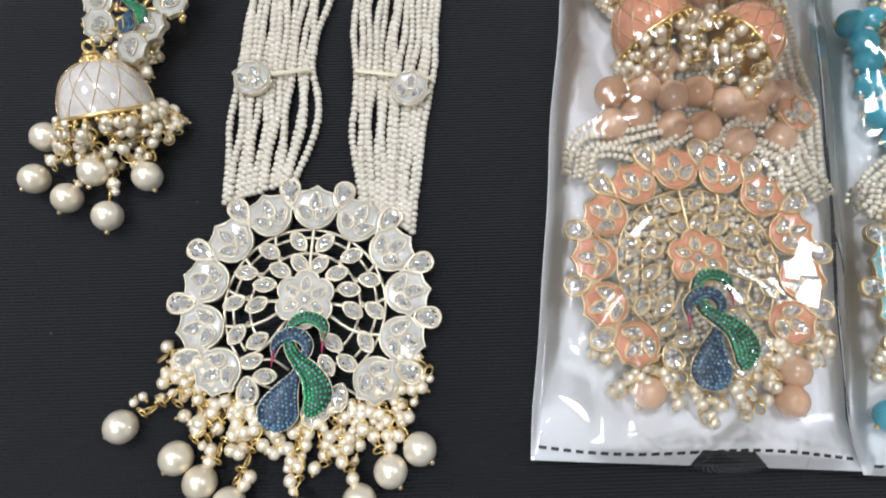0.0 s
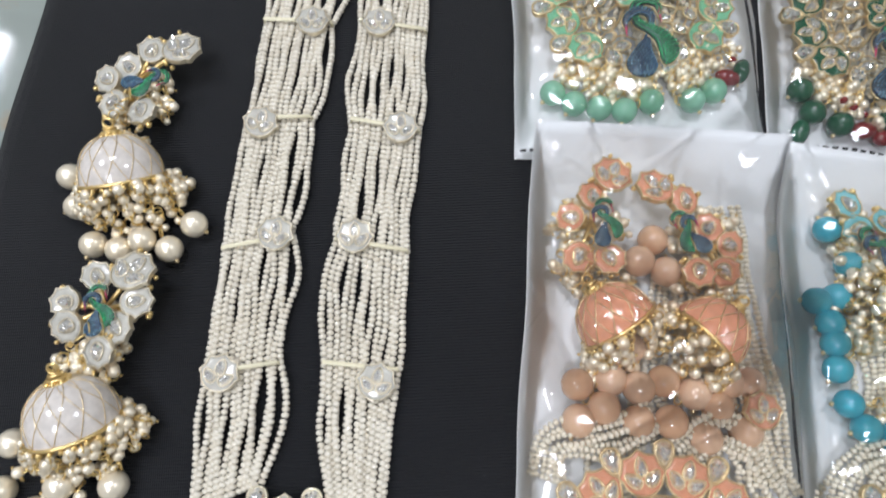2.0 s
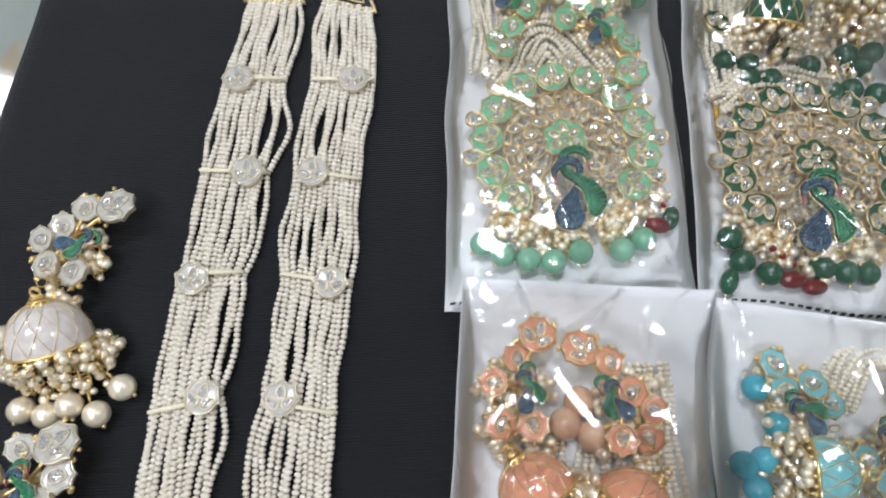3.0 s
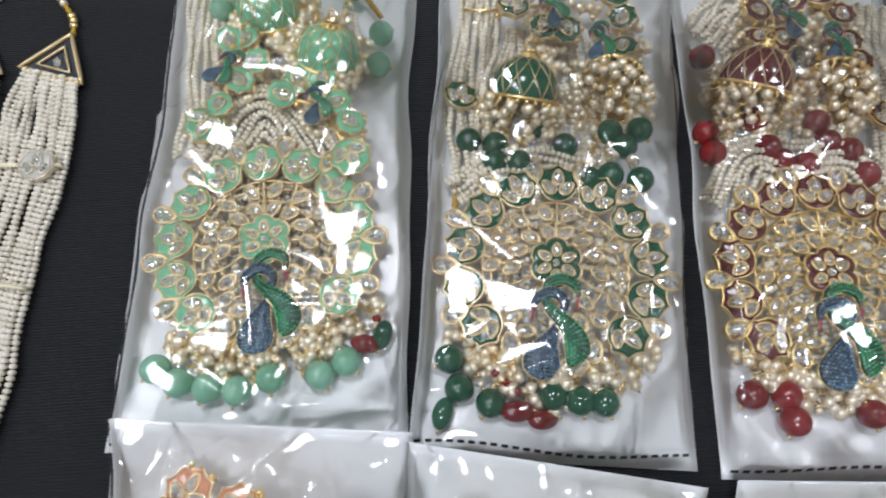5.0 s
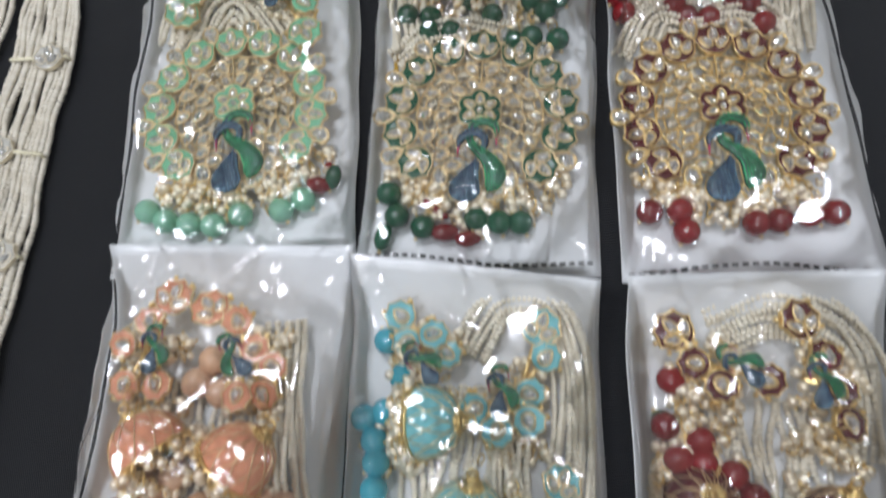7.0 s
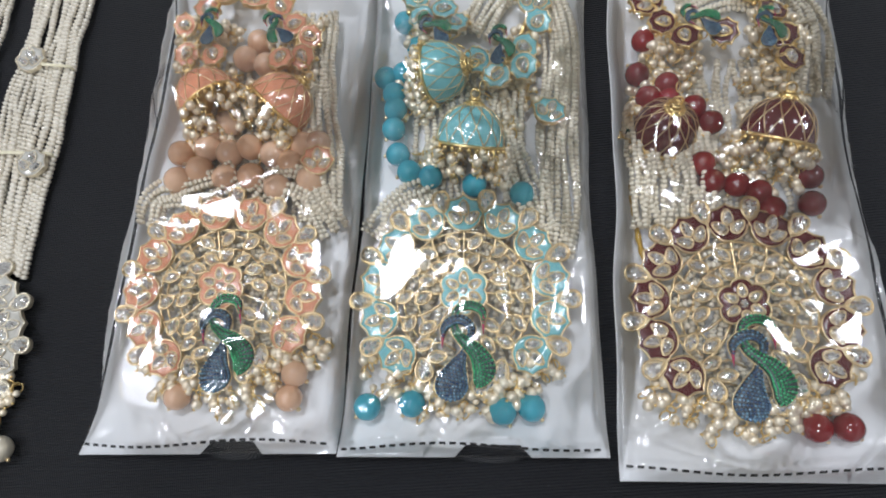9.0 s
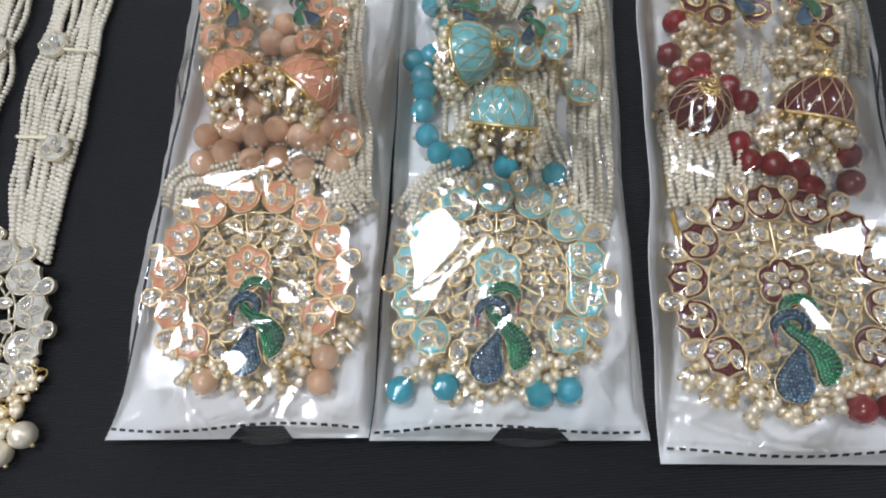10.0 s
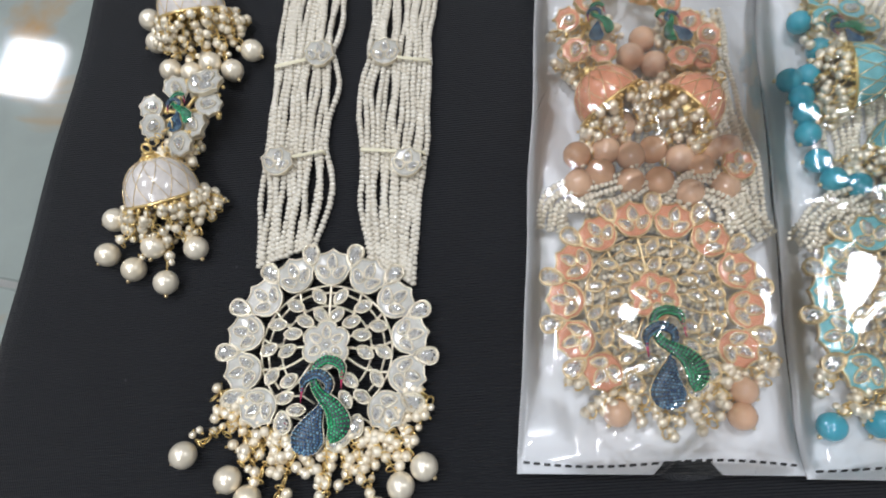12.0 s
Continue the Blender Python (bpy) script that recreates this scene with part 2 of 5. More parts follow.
def ball(seg=8, rings=5):
    v = [(0, 0, 1)]
    for i in range(1, rings):
        a = math.pi * i / rings
        v += [(math.sin(a) * math.cos(2 * math.pi * j / seg), math.sin(a) * math.sin(2 * math.pi * j / seg), math.cos(a)) for j in range(seg)]
    v.append((0, 0, -1))
    f = [(0, 1 + j, 1 + (j + 1) % seg) for j in range(seg)]
    for i in range(rings - 2):
        a, b = 1 + i * seg, 1 + (i + 1) * seg
        f += [(a + j, b + j, b + (j + 1) % seg, a + (j + 1) % seg) for j in range(seg)]
    last = 1 + (rings - 2) * seg
    f += [(last + (j + 1) % seg, last + j, len(v) - 1) for j in range(seg)]
    return np.array(v), f


def tube(path, radius, sides=6, closed=False):
    p = np.asarray(path, float)
    n = len(p)
    if closed:
        d = np.roll(p, -1, 0) - np.roll(p, 1, 0)
    else:
        d = np.gradient(p, axis=0)
    d /= np.linalg.norm(d, axis=1)[:, None] + 1e-12
    up = np.where(np.abs(d[:, 2:3]) > 0.9, np.array([[1.0, 0, 0]]), np.array([[0, 0, 1.0]]))
    side = np.cross(d, up)
    side /= np.linalg.norm(side, axis=1)[:, None]
    top = np.cross(side, d)
    r = np.broadcast_to(np.asarray(radius, float), (n,))[:, None, None]
    a = np.arange(sides) * 2 * math.pi / sides
    v = p[:, None] + r * (np.cos(a)[None, :, None] * side[:, None] + np.sin(a)[None, :, None] * top[:, None])
    f = []
    for i in range(n if closed else n - 1):
        j = (i + 1) % n
        f += [(i * sides + k, i * sides + (k + 1) % sides, j * sides + (k + 1) % sides, j * sides + k) for k in range(sides)]
    if not closed:
        f += [tuple(range(sides))[::-1], tuple((n - 1) * sides + k for k in range(sides))]
    return v.reshape(-1, 3), f


def smooth_path(pts, n):
    """A Catmull-Rom curve through pts, at n even steps of length."""
    p = np.asarray(pts, float)
    if len(p) == 2:
        q = np.linspace(p[0], p[1], 40)
    else:
        e = np.concatenate([[2 * p[0] - p[1]], p, [2 * p[-1] - p[-2]]])
        t = np.linspace(0, 1, 24, endpoint=False)[:, None]
        q = [0.5 * (2 * b + (c - a) * t + (2 * a - 5 * b + 4 * c - d) * t ** 2 + (3 * b - a - 3 * c + d) * t ** 3)
             for a, b, c, d in zip(e, e[1:], e[2:], e[3:])]
        q = np.concatenate(q + [p[-1:]])
    return even_steps(q, n)


def even_steps(q, n):
    s = np.concatenate([[0], np.cumsum(np.linalg.norm(np.diff(q, axis=0), axis=1))])
    w = np.linspace(0, s[-1], n)
    return np.stack([np.interp(w, s, q[:, i]) for i in range(q.shape[1])], 1)


def length(q):
    return float(np.linalg.norm(np.diff(np.asarray(q, float), axis=0), axis=1).sum())


def teardrop(l, w, n=14):
    a = np.arange(n) * 2 * math.pi / n + math.pi / 2
    return np.stack([w / 2 * np.cos(a) * (1 - 0.45 * (np.sin(a) + 1) / 2) * 1.18, l / 2 * np.sin(a)], 1)


def marquise(l, w, n=12):
    a = np.arange(n) * 2 * math.pi / n + math.pi / 2
    return np.stack([w / 2 * np.sign(np.cos(a)) * np.abs(np.cos(a)) ** 1.35, l / 2 * np.sin(a)], 1)


def disc(r, n=12):
    a = np.arange(n) * 2 * math.pi / n + math.pi / 2
    return np.stack([r * np.cos(a), r * np.sin(a)], 1)


def gem(outline, h):
    """A faceted stone: girdle, crown facets and table."""
    o = np.asarray(outline)
    n = len(o)
    mid = (o + np.roll(o, -1, 0)) / 2
    jit = np.random.default_rng(n + int(100 * h)).normal(0, 0.07, (2, n))
    even = (np.arange(n) % 2)
    v = [np.c_[o, np.zeros(n)], np.c_[o * 0.94, np.full(n, 0.12 * h)], np.c_[mid * (0.66 + 0.6 * jit[:1].T), h * (0.50 + 0.45 * even + 1.2 * jit[1])],
         np.c_[o * (0.34 + 0.8 * jit[1:].T), h * (0.95 - 0.35 * even + 1.2 * jit[0])], [[0, 0.0, 0.75 * h]]]
    f = []
    for j in range(n):
        k = (j + 1) % n
        f += [(j, k, n + k, n + j), (n + j, n + k, 2 * n + j), (n + k, 2 * n + k, 2 * n + j), (2 * n + j, 2 * n + k, 3 * n + k), (2 * n + j, 3 * n + k, 3 * n + j),
              (3 * n + j, 3 * n + k, 4 * n)]
    return np.concatenate(v), f


def slab(outline, z0, z1, dish=0.0):
    o = np.asarray(outline)
    n = len(o)
    c = o.mean(0)
    v = np.concatenate([np.c_[o, np.full(n, z0)], np.c_[o, np.full(n, z1)], np.c_[c + (o - c) * 0.8, np.full(n, z1 - dish)], [[*c, z1 - dish]]])
    f = [(j, (j + 1) % n, n + (j + 1) % n, n + j) for j in range(n)]
    f += [(n + j, n + (j + 1) % n, 2 * n + (j + 1) % n, 2 * n + j) for j in range(n)]
    f += [(2 * n + j, 2 * n + (j + 1) % n, 3 * n) for j in range(n)]
    f.append(tuple(range(n))[::-1])
    return v, f


def turned(v, deg, x=0.0, y=0.0, z=0.0):
    v = np.asarray(v, float)
    c, s = math.cos(radians(deg)), math.sin(radians(deg))
    out = np.zeros((len(v), 3))
    out[:, 0], out[:, 1] = c * v[:, 0] - s * v[:, 1] + x, s * v[:, 0] + c * v[:, 1] + y
    out[:, 2] = z + (v[:, 2] if v.shape[1] > 2 else 0)
    return out


def put(name, me, parent, x=0.0, y=0.0, z=0.0, rz=0.0, label="", scale=1.0, tilt=(0, 0)):
    """One object on a mesh, as a part of parent; x, y, z in millimetres of the parent."""
    ob = new(name, me)
    ob.parent = parent
    ob.matrix_basis = pose(x * MM, y * MM, z * MM, tilt[0], tilt[1], rz) @ Matrix.Scale(scale, 4)
    if label:
        tagged(ob, label)
    return ob


def root(name, m, label, category, group="", kind=""):
    ob = new(name)
    ob.empty_display_size = 0.01
    ob.matrix_basis = m
    return tagged(ob, label, category, group, kind)


SHARED = {}


def shared(key, make):
    if key not in SHARED:
        SHARED[key] = make()
    return SHARED[key]


BALL_L, BALL_M, BALL_S = ball(20, 12), ball(9, 6), ball(7, 5)


def ball_mesh(name, mat, r, knob=None):
    def make():
        g = Geo()
        t = BALL_L if r > 3 else BALL_M
        g.add(t[0] * r, t[1], 0)
        if knob:
            k = 0.9 if r > 3 else 0.62
            t = BALL_S if r > 3 else ball(5, 4)
            g.add(t[0] * k + (0, 0, -r - 0.35), t[1], 1)
        return g.mesh(name, [mat] + ([knob] if knob else []))
    return shared((name, mat.name, r, bool(knob)), make)


def stone_mesh(kind, l, w, h):
    outline = {"drop": teardrop, "leaf": marquise}[kind](l, w) if kind != "round" else disc(l / 2)
    return shared(("stone", kind, l, w, h), lambda: Geo().add(*gem(outline, h), 0, False).mesh("stone", [STONE]))


# ---- jewellery ----
def petal_outline(r, n=64):
    a = np.arange(n) * 2 * math.pi / n
    cusp = np.where(np.abs((a + math.pi) % (2 * math.pi) - math.pi) < 1.75, 1 - np.abs(np.sin(4 * a)) ** 0.8, 0.0)
    rr = r * (0.93 + 0.16 * cusp)
    return np.stack([rr * np.sin(a), rr * np.cos(a)], 1)


STONES_THREE = ((0, 2.5, 0), (-3.15, -1.3, 50), (3.15, -1.3, -50))


def petal_mesh(r, enam, metal, three=True):
    """A scalloped enamel petal in a raised metal rim, with its stone settings."""
    def make():
        g = Geo()
        o = petal_outline(r)
        g.add(*slab(o, -1.8, 0.0), 0, False)
        g.add(*slab(o * 0.93, -0.2, 0.35, 0.25), 1)
        g.add(*tube(np.c_[o, np.full(len(o), 0.25)], 0.034 * r + 0.06, 5, True), 0)
        k = r / 7.0
        for x, y, d in (STONES_THREE if three else ((0, 0, 0),)):
            s = teardrop(6.2 * k, 4.3 * k) if three else teardrop(8.0 * k, 6.4 * k)
            g.add(*tube(turned(s, d, x * k, y * k, 0.5), 0.24, 5, True), 0)
        return g.mesh("enamel_petal", [metal, enam])
    return shared(("petal", r, enam.name, metal.name, three), make)


def add_petal(thing, r, enam, metal, x, y, z, rz, three=True, tilt=(0, 0), name="enamel_petal"):
    p = put(name, petal_mesh(r, enam, metal, three), thing, x, y, z, rz, tilt=tilt)
    k = round(r / 7.0, 3)
    if three:
        for sx, sy, d in STONES_THREE:
            put("stone", stone_mesh("drop", round(5.9 * k, 2), round(4.0 * k, 2), round(1.6 * k + 0.5, 2)), p, sx * k, sy * k, 0.3, d)
    else:
        put("stone", stone_mesh("drop", round(7.4 * k, 2), round(5.8 * k, 2), 2.0), p, 0, 0, 0.3, 0)
    return p


def bird_part(path, width, crest):
    """A flattened, tapered body along a path: half-widths per path point."""
    q = smooth_path(np.c_[path, width], 40)
    d = np.gradient(q[:, :2], axis=0)
    d /= np.linalg.norm(d, axis=1)[:, None] + 1e-9
    nrm = np.stack([-d[:, 1], d[:, 0]], 1)
    a = np.linspace(0, math.pi, 9)
    w = np.maximum(q[:, 2], 0.25)
    ring = []
    for i in range(len(q)):
        h = min(crest, 0.75 * w[i] + 0.5)
        ring.append(np.c_[q[i, :2] + nrm[i] * (w[i] * np.cos(a))[:, None], h * np.sin(a) ** 0.7])
    v = np.concatenate(ring)
    f = [(i * 9 + j, i * 9 + j + 1, (i + 1) * 9 + j + 1, (i + 1) * 9 + j) for i in range(len(q) - 1) for j in range(8)]
    return v, f, q, nrm, w


def bird_meshes(scale, mirror):
    """The two crossed peacock bodies and their pave stones."""
    out = []
    blue = ((-4.6, -38.4), (-4.5, -36.8), (-4.2, -32.4), (-2.4, -26.4), (-0.2, -21.6), (1.6, -17.0), (2.9, -12.8), (0.4, -9.8), (-3.2, -9.4), (-6.9, -12.0), (-7.6, -16.6))
    green = ((4.6, -33.6), (5.6, -31.8), (7.4, -27.0), (5.0, -21.4), (0.6, -17.4), (-2.6, -13.6), (-3.4, -8.6), (-1.4, -4.8), (2.8, -3.8), (6.8, -6.2), (7.2, -11.4))
    for path, width, lift in ((blue, (0.5, 4.4, 6.3, 3.8, 1.6, 1.3, 1.7, 2.0, 2.0, 1.7, 0.35), (0.1, 0.1, 0.1, 0.1, 0.0, 0.1, 1.2, 1.9, 1.6, 0.8, 0.4)),
                              (green, (0.4, 2.6, 4.4, 3.4, 2.3, 1.8, 1.7, 1.8, 1.9, 1.7, 0.35), (0.5, 0.5, 0.9, 1.5, 1.5, 0.4, 0.1, 0.2, 0.4, 0.4, 0.3))):
        path = np.array(path) * scale
        if mirror:
            path[:, 0] *= -1
        v, f, q, nrm, w = bird_part(path, np.array(width) * scale, 2.0 * scale)
        up = np.interp(np.linspace(0, 1, 40), np.linspace(0, 1, len(lift)), np.array(lift) * max(scale, 0.6))
        v[:, 2] += np.repeat(up, 9)
        g = Geo().add(v, f, 0)
        edge = np.concatenate([np.c_[q[:, :2] + nrm * w[:, None], up + 0.15], np.c_[q[:, :2] - nrm * w[:, None], up + 0.15][::-1]])
        g.add(*tube(edge, 0.3 * scale, 5, True), 1)
        beak = np.array([[*q[-4, :2], up[-1] + 1.0], [*q[-1, :2], up[-1] + 0.8], [*(q[-1, :2] + (q[-1, :2] - q[-3, :2]) * 1.3), up[-1] + 0.4]])
        g.add(*tube(beak, [0.7 * scale, 0.5 * scale, 0.15], 5), 2)
        studs = Geo()
        pitch = 1.2 * max(scale, 0.58)
        t, fc = ball(6, 4)
        total = length(q[:, :2])
        for i in range(int(total / pitch)):
            at = (i + 0.5) * pitch / total * 39
            lo = min(int(at), 38)
            fr = at - lo
            c0 = q[lo, :2] * (1 - fr) + q[lo + 1, :2] * fr
            nr, wi, ui = nrm[lo] * (1 - fr) + nrm[lo + 1] * fr, w[lo] * (1 - fr) + w[lo + 1] * fr, up[lo] * (1 - fr) + up[lo + 1] * fr
            n = max(1, int(2 * wi / pitch))
            for j in range(n):
                u = (j + 0.5) / n * 2 - 1
                h = min(2.0 * scale, 0.75 * wi + 0.5) * max(0.0, 1 - u * u) ** 0.35
                x, y = c0 + nr * wi * u
                studs.add(t * 0.43 * pitch + (x, y, ui + h + 0.1), fc, 0)
        out.append((g, studs))
    return out


def add_birds(thing, x, y, z, rz, scale, metal, mirror=False, tilt=(0, 0)):
    made = shared(("birds", scale, mirror, metal.name), lambda: [(g.mesh("peacock_body", [DARK_STUD, metal, PINK]), s.mesh("pave_stones", [c]))
                                                                  for (g, s), c in zip(bird_meshes(scale, mirror), (BLUE_STUD, GREEN_STUD))])
    for (body, studs), colour in zip(made, ("deep blue", "emerald green")):
        b = put("peacock", body, thing, x, y, z, rz, colour + " stone-set peacock with gilt outline", tilt=tilt)
        tagged(put("pave_stone", studs, b), kind="stuff")


STEP = 26.3


def lattice(metal, k):
    """The openwork fan behind the petals: spokes, arcs and leaf settings."""
    g = Geo()
    leaves, drops = [], []
    for i in range(-5, 6):
        a = radians(90 + STEP * i)
        d = np.array([math.cos(a), math.sin(a)])
        bend = np.array([-d[1], d[0]]) * (2.5 if i > 0 else -2.5 if i < 0 else 0)
        g.add(*tube([np.r_[d * r + bend * math.sin(math.pi * min(1, max(0, (r - 8) / 20))), -0.6] for r in np.linspace(7, 28, 8)], 0.56, 6), 0)
    for side in (-1, 1):
        for k2 in range(5):
            for r, off in ((21.4 + 0.3 * k2, 11.5), (14.0 + 0.4 * k2, 13.0)):
                if k2 == 4 and r < 20:
                    continue
                b = radians(90 + side * (off + STEP * k2))
                leaves.append((r * math.cos(b), r * math.sin(b), math.degrees(b) - 90 + side * 30))
                root_at = b - side * radians(8)
                g.add(*tube([((r - 4.5) * math.cos(root_at), (r - 4.5) * math.sin(root_at), -0.7), (r * math.cos(b), r * math.sin(b), -0.5)], 0.5, 5), 0)
    for j in range(-5, 5):
        a = radians(90 + STEP * (j + 0.5))
        drops.append((38.9 * math.cos(a), 38.9 * math.sin(a), math.degrees(a) + 90))
        for r in (17.4, 22.6, 25.4):
            arc = [(r * math.cos(a + radians(t)), r * math.sin(a + radians(t)), -0.8) for t in np.linspace(-13, 13, 9)]
            g.add(*tube(arc, 0.48, 5), 0)
    leaves += [(-13.5, -11.7, 125), (10.0, -11.0, 55), (8.7, -18.1, 35), (-9.8, -22.4, 95), (5.0, -33.6, 30), (9.0, -32.2, -35), (-14.5, -18.0, 115), (15.0, -17.0, 60)]
    drops += [(-14.5, -27.0, 10), (13.0, -27.5, -15)]
    for x, y, d in leaves:
        g.add(*tube(turned(marquise(7.4, 4.6, 16), d, x, y, 0.2), 0.31, 5, True), 0)
        g.add(*slab(turned(marquise(7.0, 4.0, 12), d, x, y)[:, :2], -0.9, 0.0), 0, False)
    for x, y, d in drops:
        g.add(*tube(turned(teardrop(8.6, 7.0, 20), d, x, y, 0.4), 0.35, 5, True), 0)
        g.add(*slab(turned(teardrop(8.6, 7.0, 16), d, x, y)[:, :2], -1.8, 0.2), 0, False)
    for side in (-1, 1):
        g.add(*tube([(side * 24, -22, -0.8), (side * 18, -18, -0.8), (side * 8, -17, -0.8), (side * 3, -20, -0.8)], 0.45, 5), 0)
        g.add(*tube([(side * 20, -27, -0.8), (side * 14, -24, -0.8), (side * 7, -26, -0.8)], 0.45, 5), 0)
    return g, leaves, drops


def centre_flower(metal, enam):
    def make():
        g = Geo()
        a = np.arange(60) * 2 * math.pi / 60
        rr = 7.6 + 1.9 * np.abs(np.cos(3 * a)) ** 0.7
        o = np.stack([rr * np.sin(a), rr * np.cos(a)], 1)
        g.add(*slab(o, -1.2, 0.4), 0, False).add(*slab(o * 0.94, 0.2, 0.75, 0.25), 1)
        g.add(*tube(np.c_[o, np.full(60, 0.6)], 0.36, 5, True), 0)
        for i in range(6):
            s = turned(teardrop(5.0, 3.6), 60 * i, 4.9 * math.cos(radians(60 * i + 90)), 4.9 * math.sin(radians(60 * i + 90)), 0.75)
            g.add(*tube(s, 0.3, 5, True), 0)
        return g.mesh("centre_flower", [metal, enam])
    return shared(("centre", metal.name, enam.name), make)


def ring_geo(g, p, r, axis, mat=0):
    """A wire ring round p."""
    a = np.arange(10) * 2 * math.pi / 10
    u = np.array([math.cos(axis), math.sin(axis), 0])
    pts = np.array(p) + r * (np.cos(a)[:, None] * u + np.sin(a)[:, None] * np.array([-u[1] * 0.5, u[0] * 0.5, 0.85]))
    g.add(*tube(pts, 0.3, 4, True), mat)


def dangle(thing, start, end, bead, bead_r, n_small, spread=3.6, floor=0.0, oval=False):
    """A chain of wire rings from start to end, with small pearls round it and a large bead at its end; millimetres of the thing."""
    start, end = np.array(start, float), np.array(end, float)
    d = end - start
    l = max(1.0, np.linalg.norm(d))
    g = Geo()
    ang = math.atan2(d[1], d[0])
    perp = np.array([-math.sin(ang), math.cos(ang), 0])
    reach = max(2.0, l - (bead_r + 0.6 if bead else 0))
    # one bent wire that closes an eye at each link and runs on to the next
    links = max(2, int(reach / 2.7))
    wire = []
    for i in range(links):
        at = start + d / l * reach * (i + 0.5) / links + perp * rng.uniform(-0.5, 0.5) * (1 if i % 2 else 0.35 * spread)
        turn, size = ang + (1.57 if i % 2 else 0.0) + rng.uniform(-0.5, 0.5), rng.uniform(1.6, 2.2)
        a = np.linspace(0, 2 * math.pi, 11) + ang
        u = np.array([math.cos(turn), math.sin(turn), 0])
        wire.append(at + size * (np.cos(a)[:, None] * u + np.sin(a)[:, None] * np.array([-u[1] * 0.5, u[0] * 0.5, 0.85])))
    g.add(*tube(np.concatenate(wire) + (0, 0, 0.5), 0.34, 5), 0)
    part_ob = put("dangle", g.mesh("dangle_wire", [GOLD]), thing)
    if bead:
        side = math.degrees(ang) + 90
        b = put("bead" if bead is not PEARL else "large_pearl", ball_mesh("bead", bead, bead_r, PALE_GOLD), part_ob, *end, rz=side, tilt=(-80, 0))
        if oval:
            b.scale = (0.7, 0.7, 1.15)
    small = ball_mesh("small_pearl", PEARL, 2.1, GOLD)
    tiny = ball_mesh("tiny_pearl", PEARL, 1.45, GOLD)
    for i in range(n_small):
        u = (i + rng.uniform(0.1, 0.9)) / n_small
        p = start + d / l * reach * u + perp * rng.uniform(-1.15, 1.15) * spread + (0, 0, rng.uniform(-0.8, 1.8))
        p[2] = max(p[2], floor + 2.1)
        put("pearl", small if rng.random() < 0.68 else tiny, part_ob, *p, rz=rng.uniform(0, 360), tilt=(rng.uniform(-130, -40), 0))
    return part_ob


def seed_bead(seg):
    """A drum-shaped seed bead along x, of radius 1."""
    v, rings = [], ((-0.67, 0.30), (-0.44, 0.84), (0.0, 1.0), (0.44, 0.84), (0.67, 0.30))
    for x, r in rings:
        v += [(x, r * math.cos(2 * math.pi * j / seg), r * math.sin(2 * math.pi * j / seg)) for j in range(seg)]
    f = [(i * seg + j, i * seg + (j + 1) % seg, (i + 1) * seg + (j + 1) % seg, (i + 1) * seg + j) for i in range(4) for j in range(seg)]
    return np.array(v), f


def strand(thing, path, r=1.05, seg=7, mat=None):
    """Seed beads threaded along a path."""
    n = max(2, int(length(path) / (r * 1.36)))
    q = even_steps(np.asarray(path, float), n)
    t, f = seed_bead(seg)
    d = np.gradient(q, axis=0)
    ang = np.arctan2(d[:, 1], d[:, 0]) + rng.normal(0, 0.10, n)
    rr = r * rng.uniform(0.88, 1.05, n)
    q = q + rng.normal(0, 0.06, q.shape)
    c, s = np.cos(ang)[:, None], np.sin(ang)[:, None]
    tx, ty, tz = t[:, 0][None] * r * rng.uniform(0.94, 1.04, n)[:, None], t[:, 1][None] * rr[:, None], t[:, 2][None] * rr[:, None]
    v = np.stack([q[:, :1] + c * tx - s * ty, q[:, 1:2] + s * tx + c * ty, q[:, 2:] + tz], 2).reshape(-1, 3)
    k = len(t)
    me = bpy.data.meshes.new("strand")
    me.from_pydata((v * MM).tolist(), [], [tuple(x + i * k for x in face) for i in range(n) for face in f])
    me.materials.append(mat or SEED)
    me.polygons.foreach_set("use_smooth", [True] * len(me.polygons))
    return tagged(put("bead_strand", me, thing), kind="stuff")


def bundle(thing, pts, width, n, layers=2, wild=0.9, seg=5):
    """n strands side by side along a path through pts (millimetres of the thing)."""
    q = smooth_path(pts, 60)
    d = np.gradient(q[:, :2], axis=0)
    d /= np.linalg.norm(d, axis=1)[:, None] + 1e-9
    nrm = np.stack([-d[:, 1], d[:, 0]], 1)
    s = np.linspace(0, 1, 60)
    for i in range(n):
        u = (i + 0.5) / n - 0.5
        wob = wild * (np.sin(2 * math.pi * (s * rng.uniform(0.8, 1.8) + rng.random())) + 0.5 * np.sin(2 * math.pi * (s * rng.uniform(2, 3.5) + rng.random())))
        p = q.copy()
        p[:, :2] += nrm * (u * width + wob)[:, None]
        p[:, 2] += (i % layers) * 1.7 + 0.4 * np.sin(7 * s + i)
        strand(thing, p, 1.38, seg)


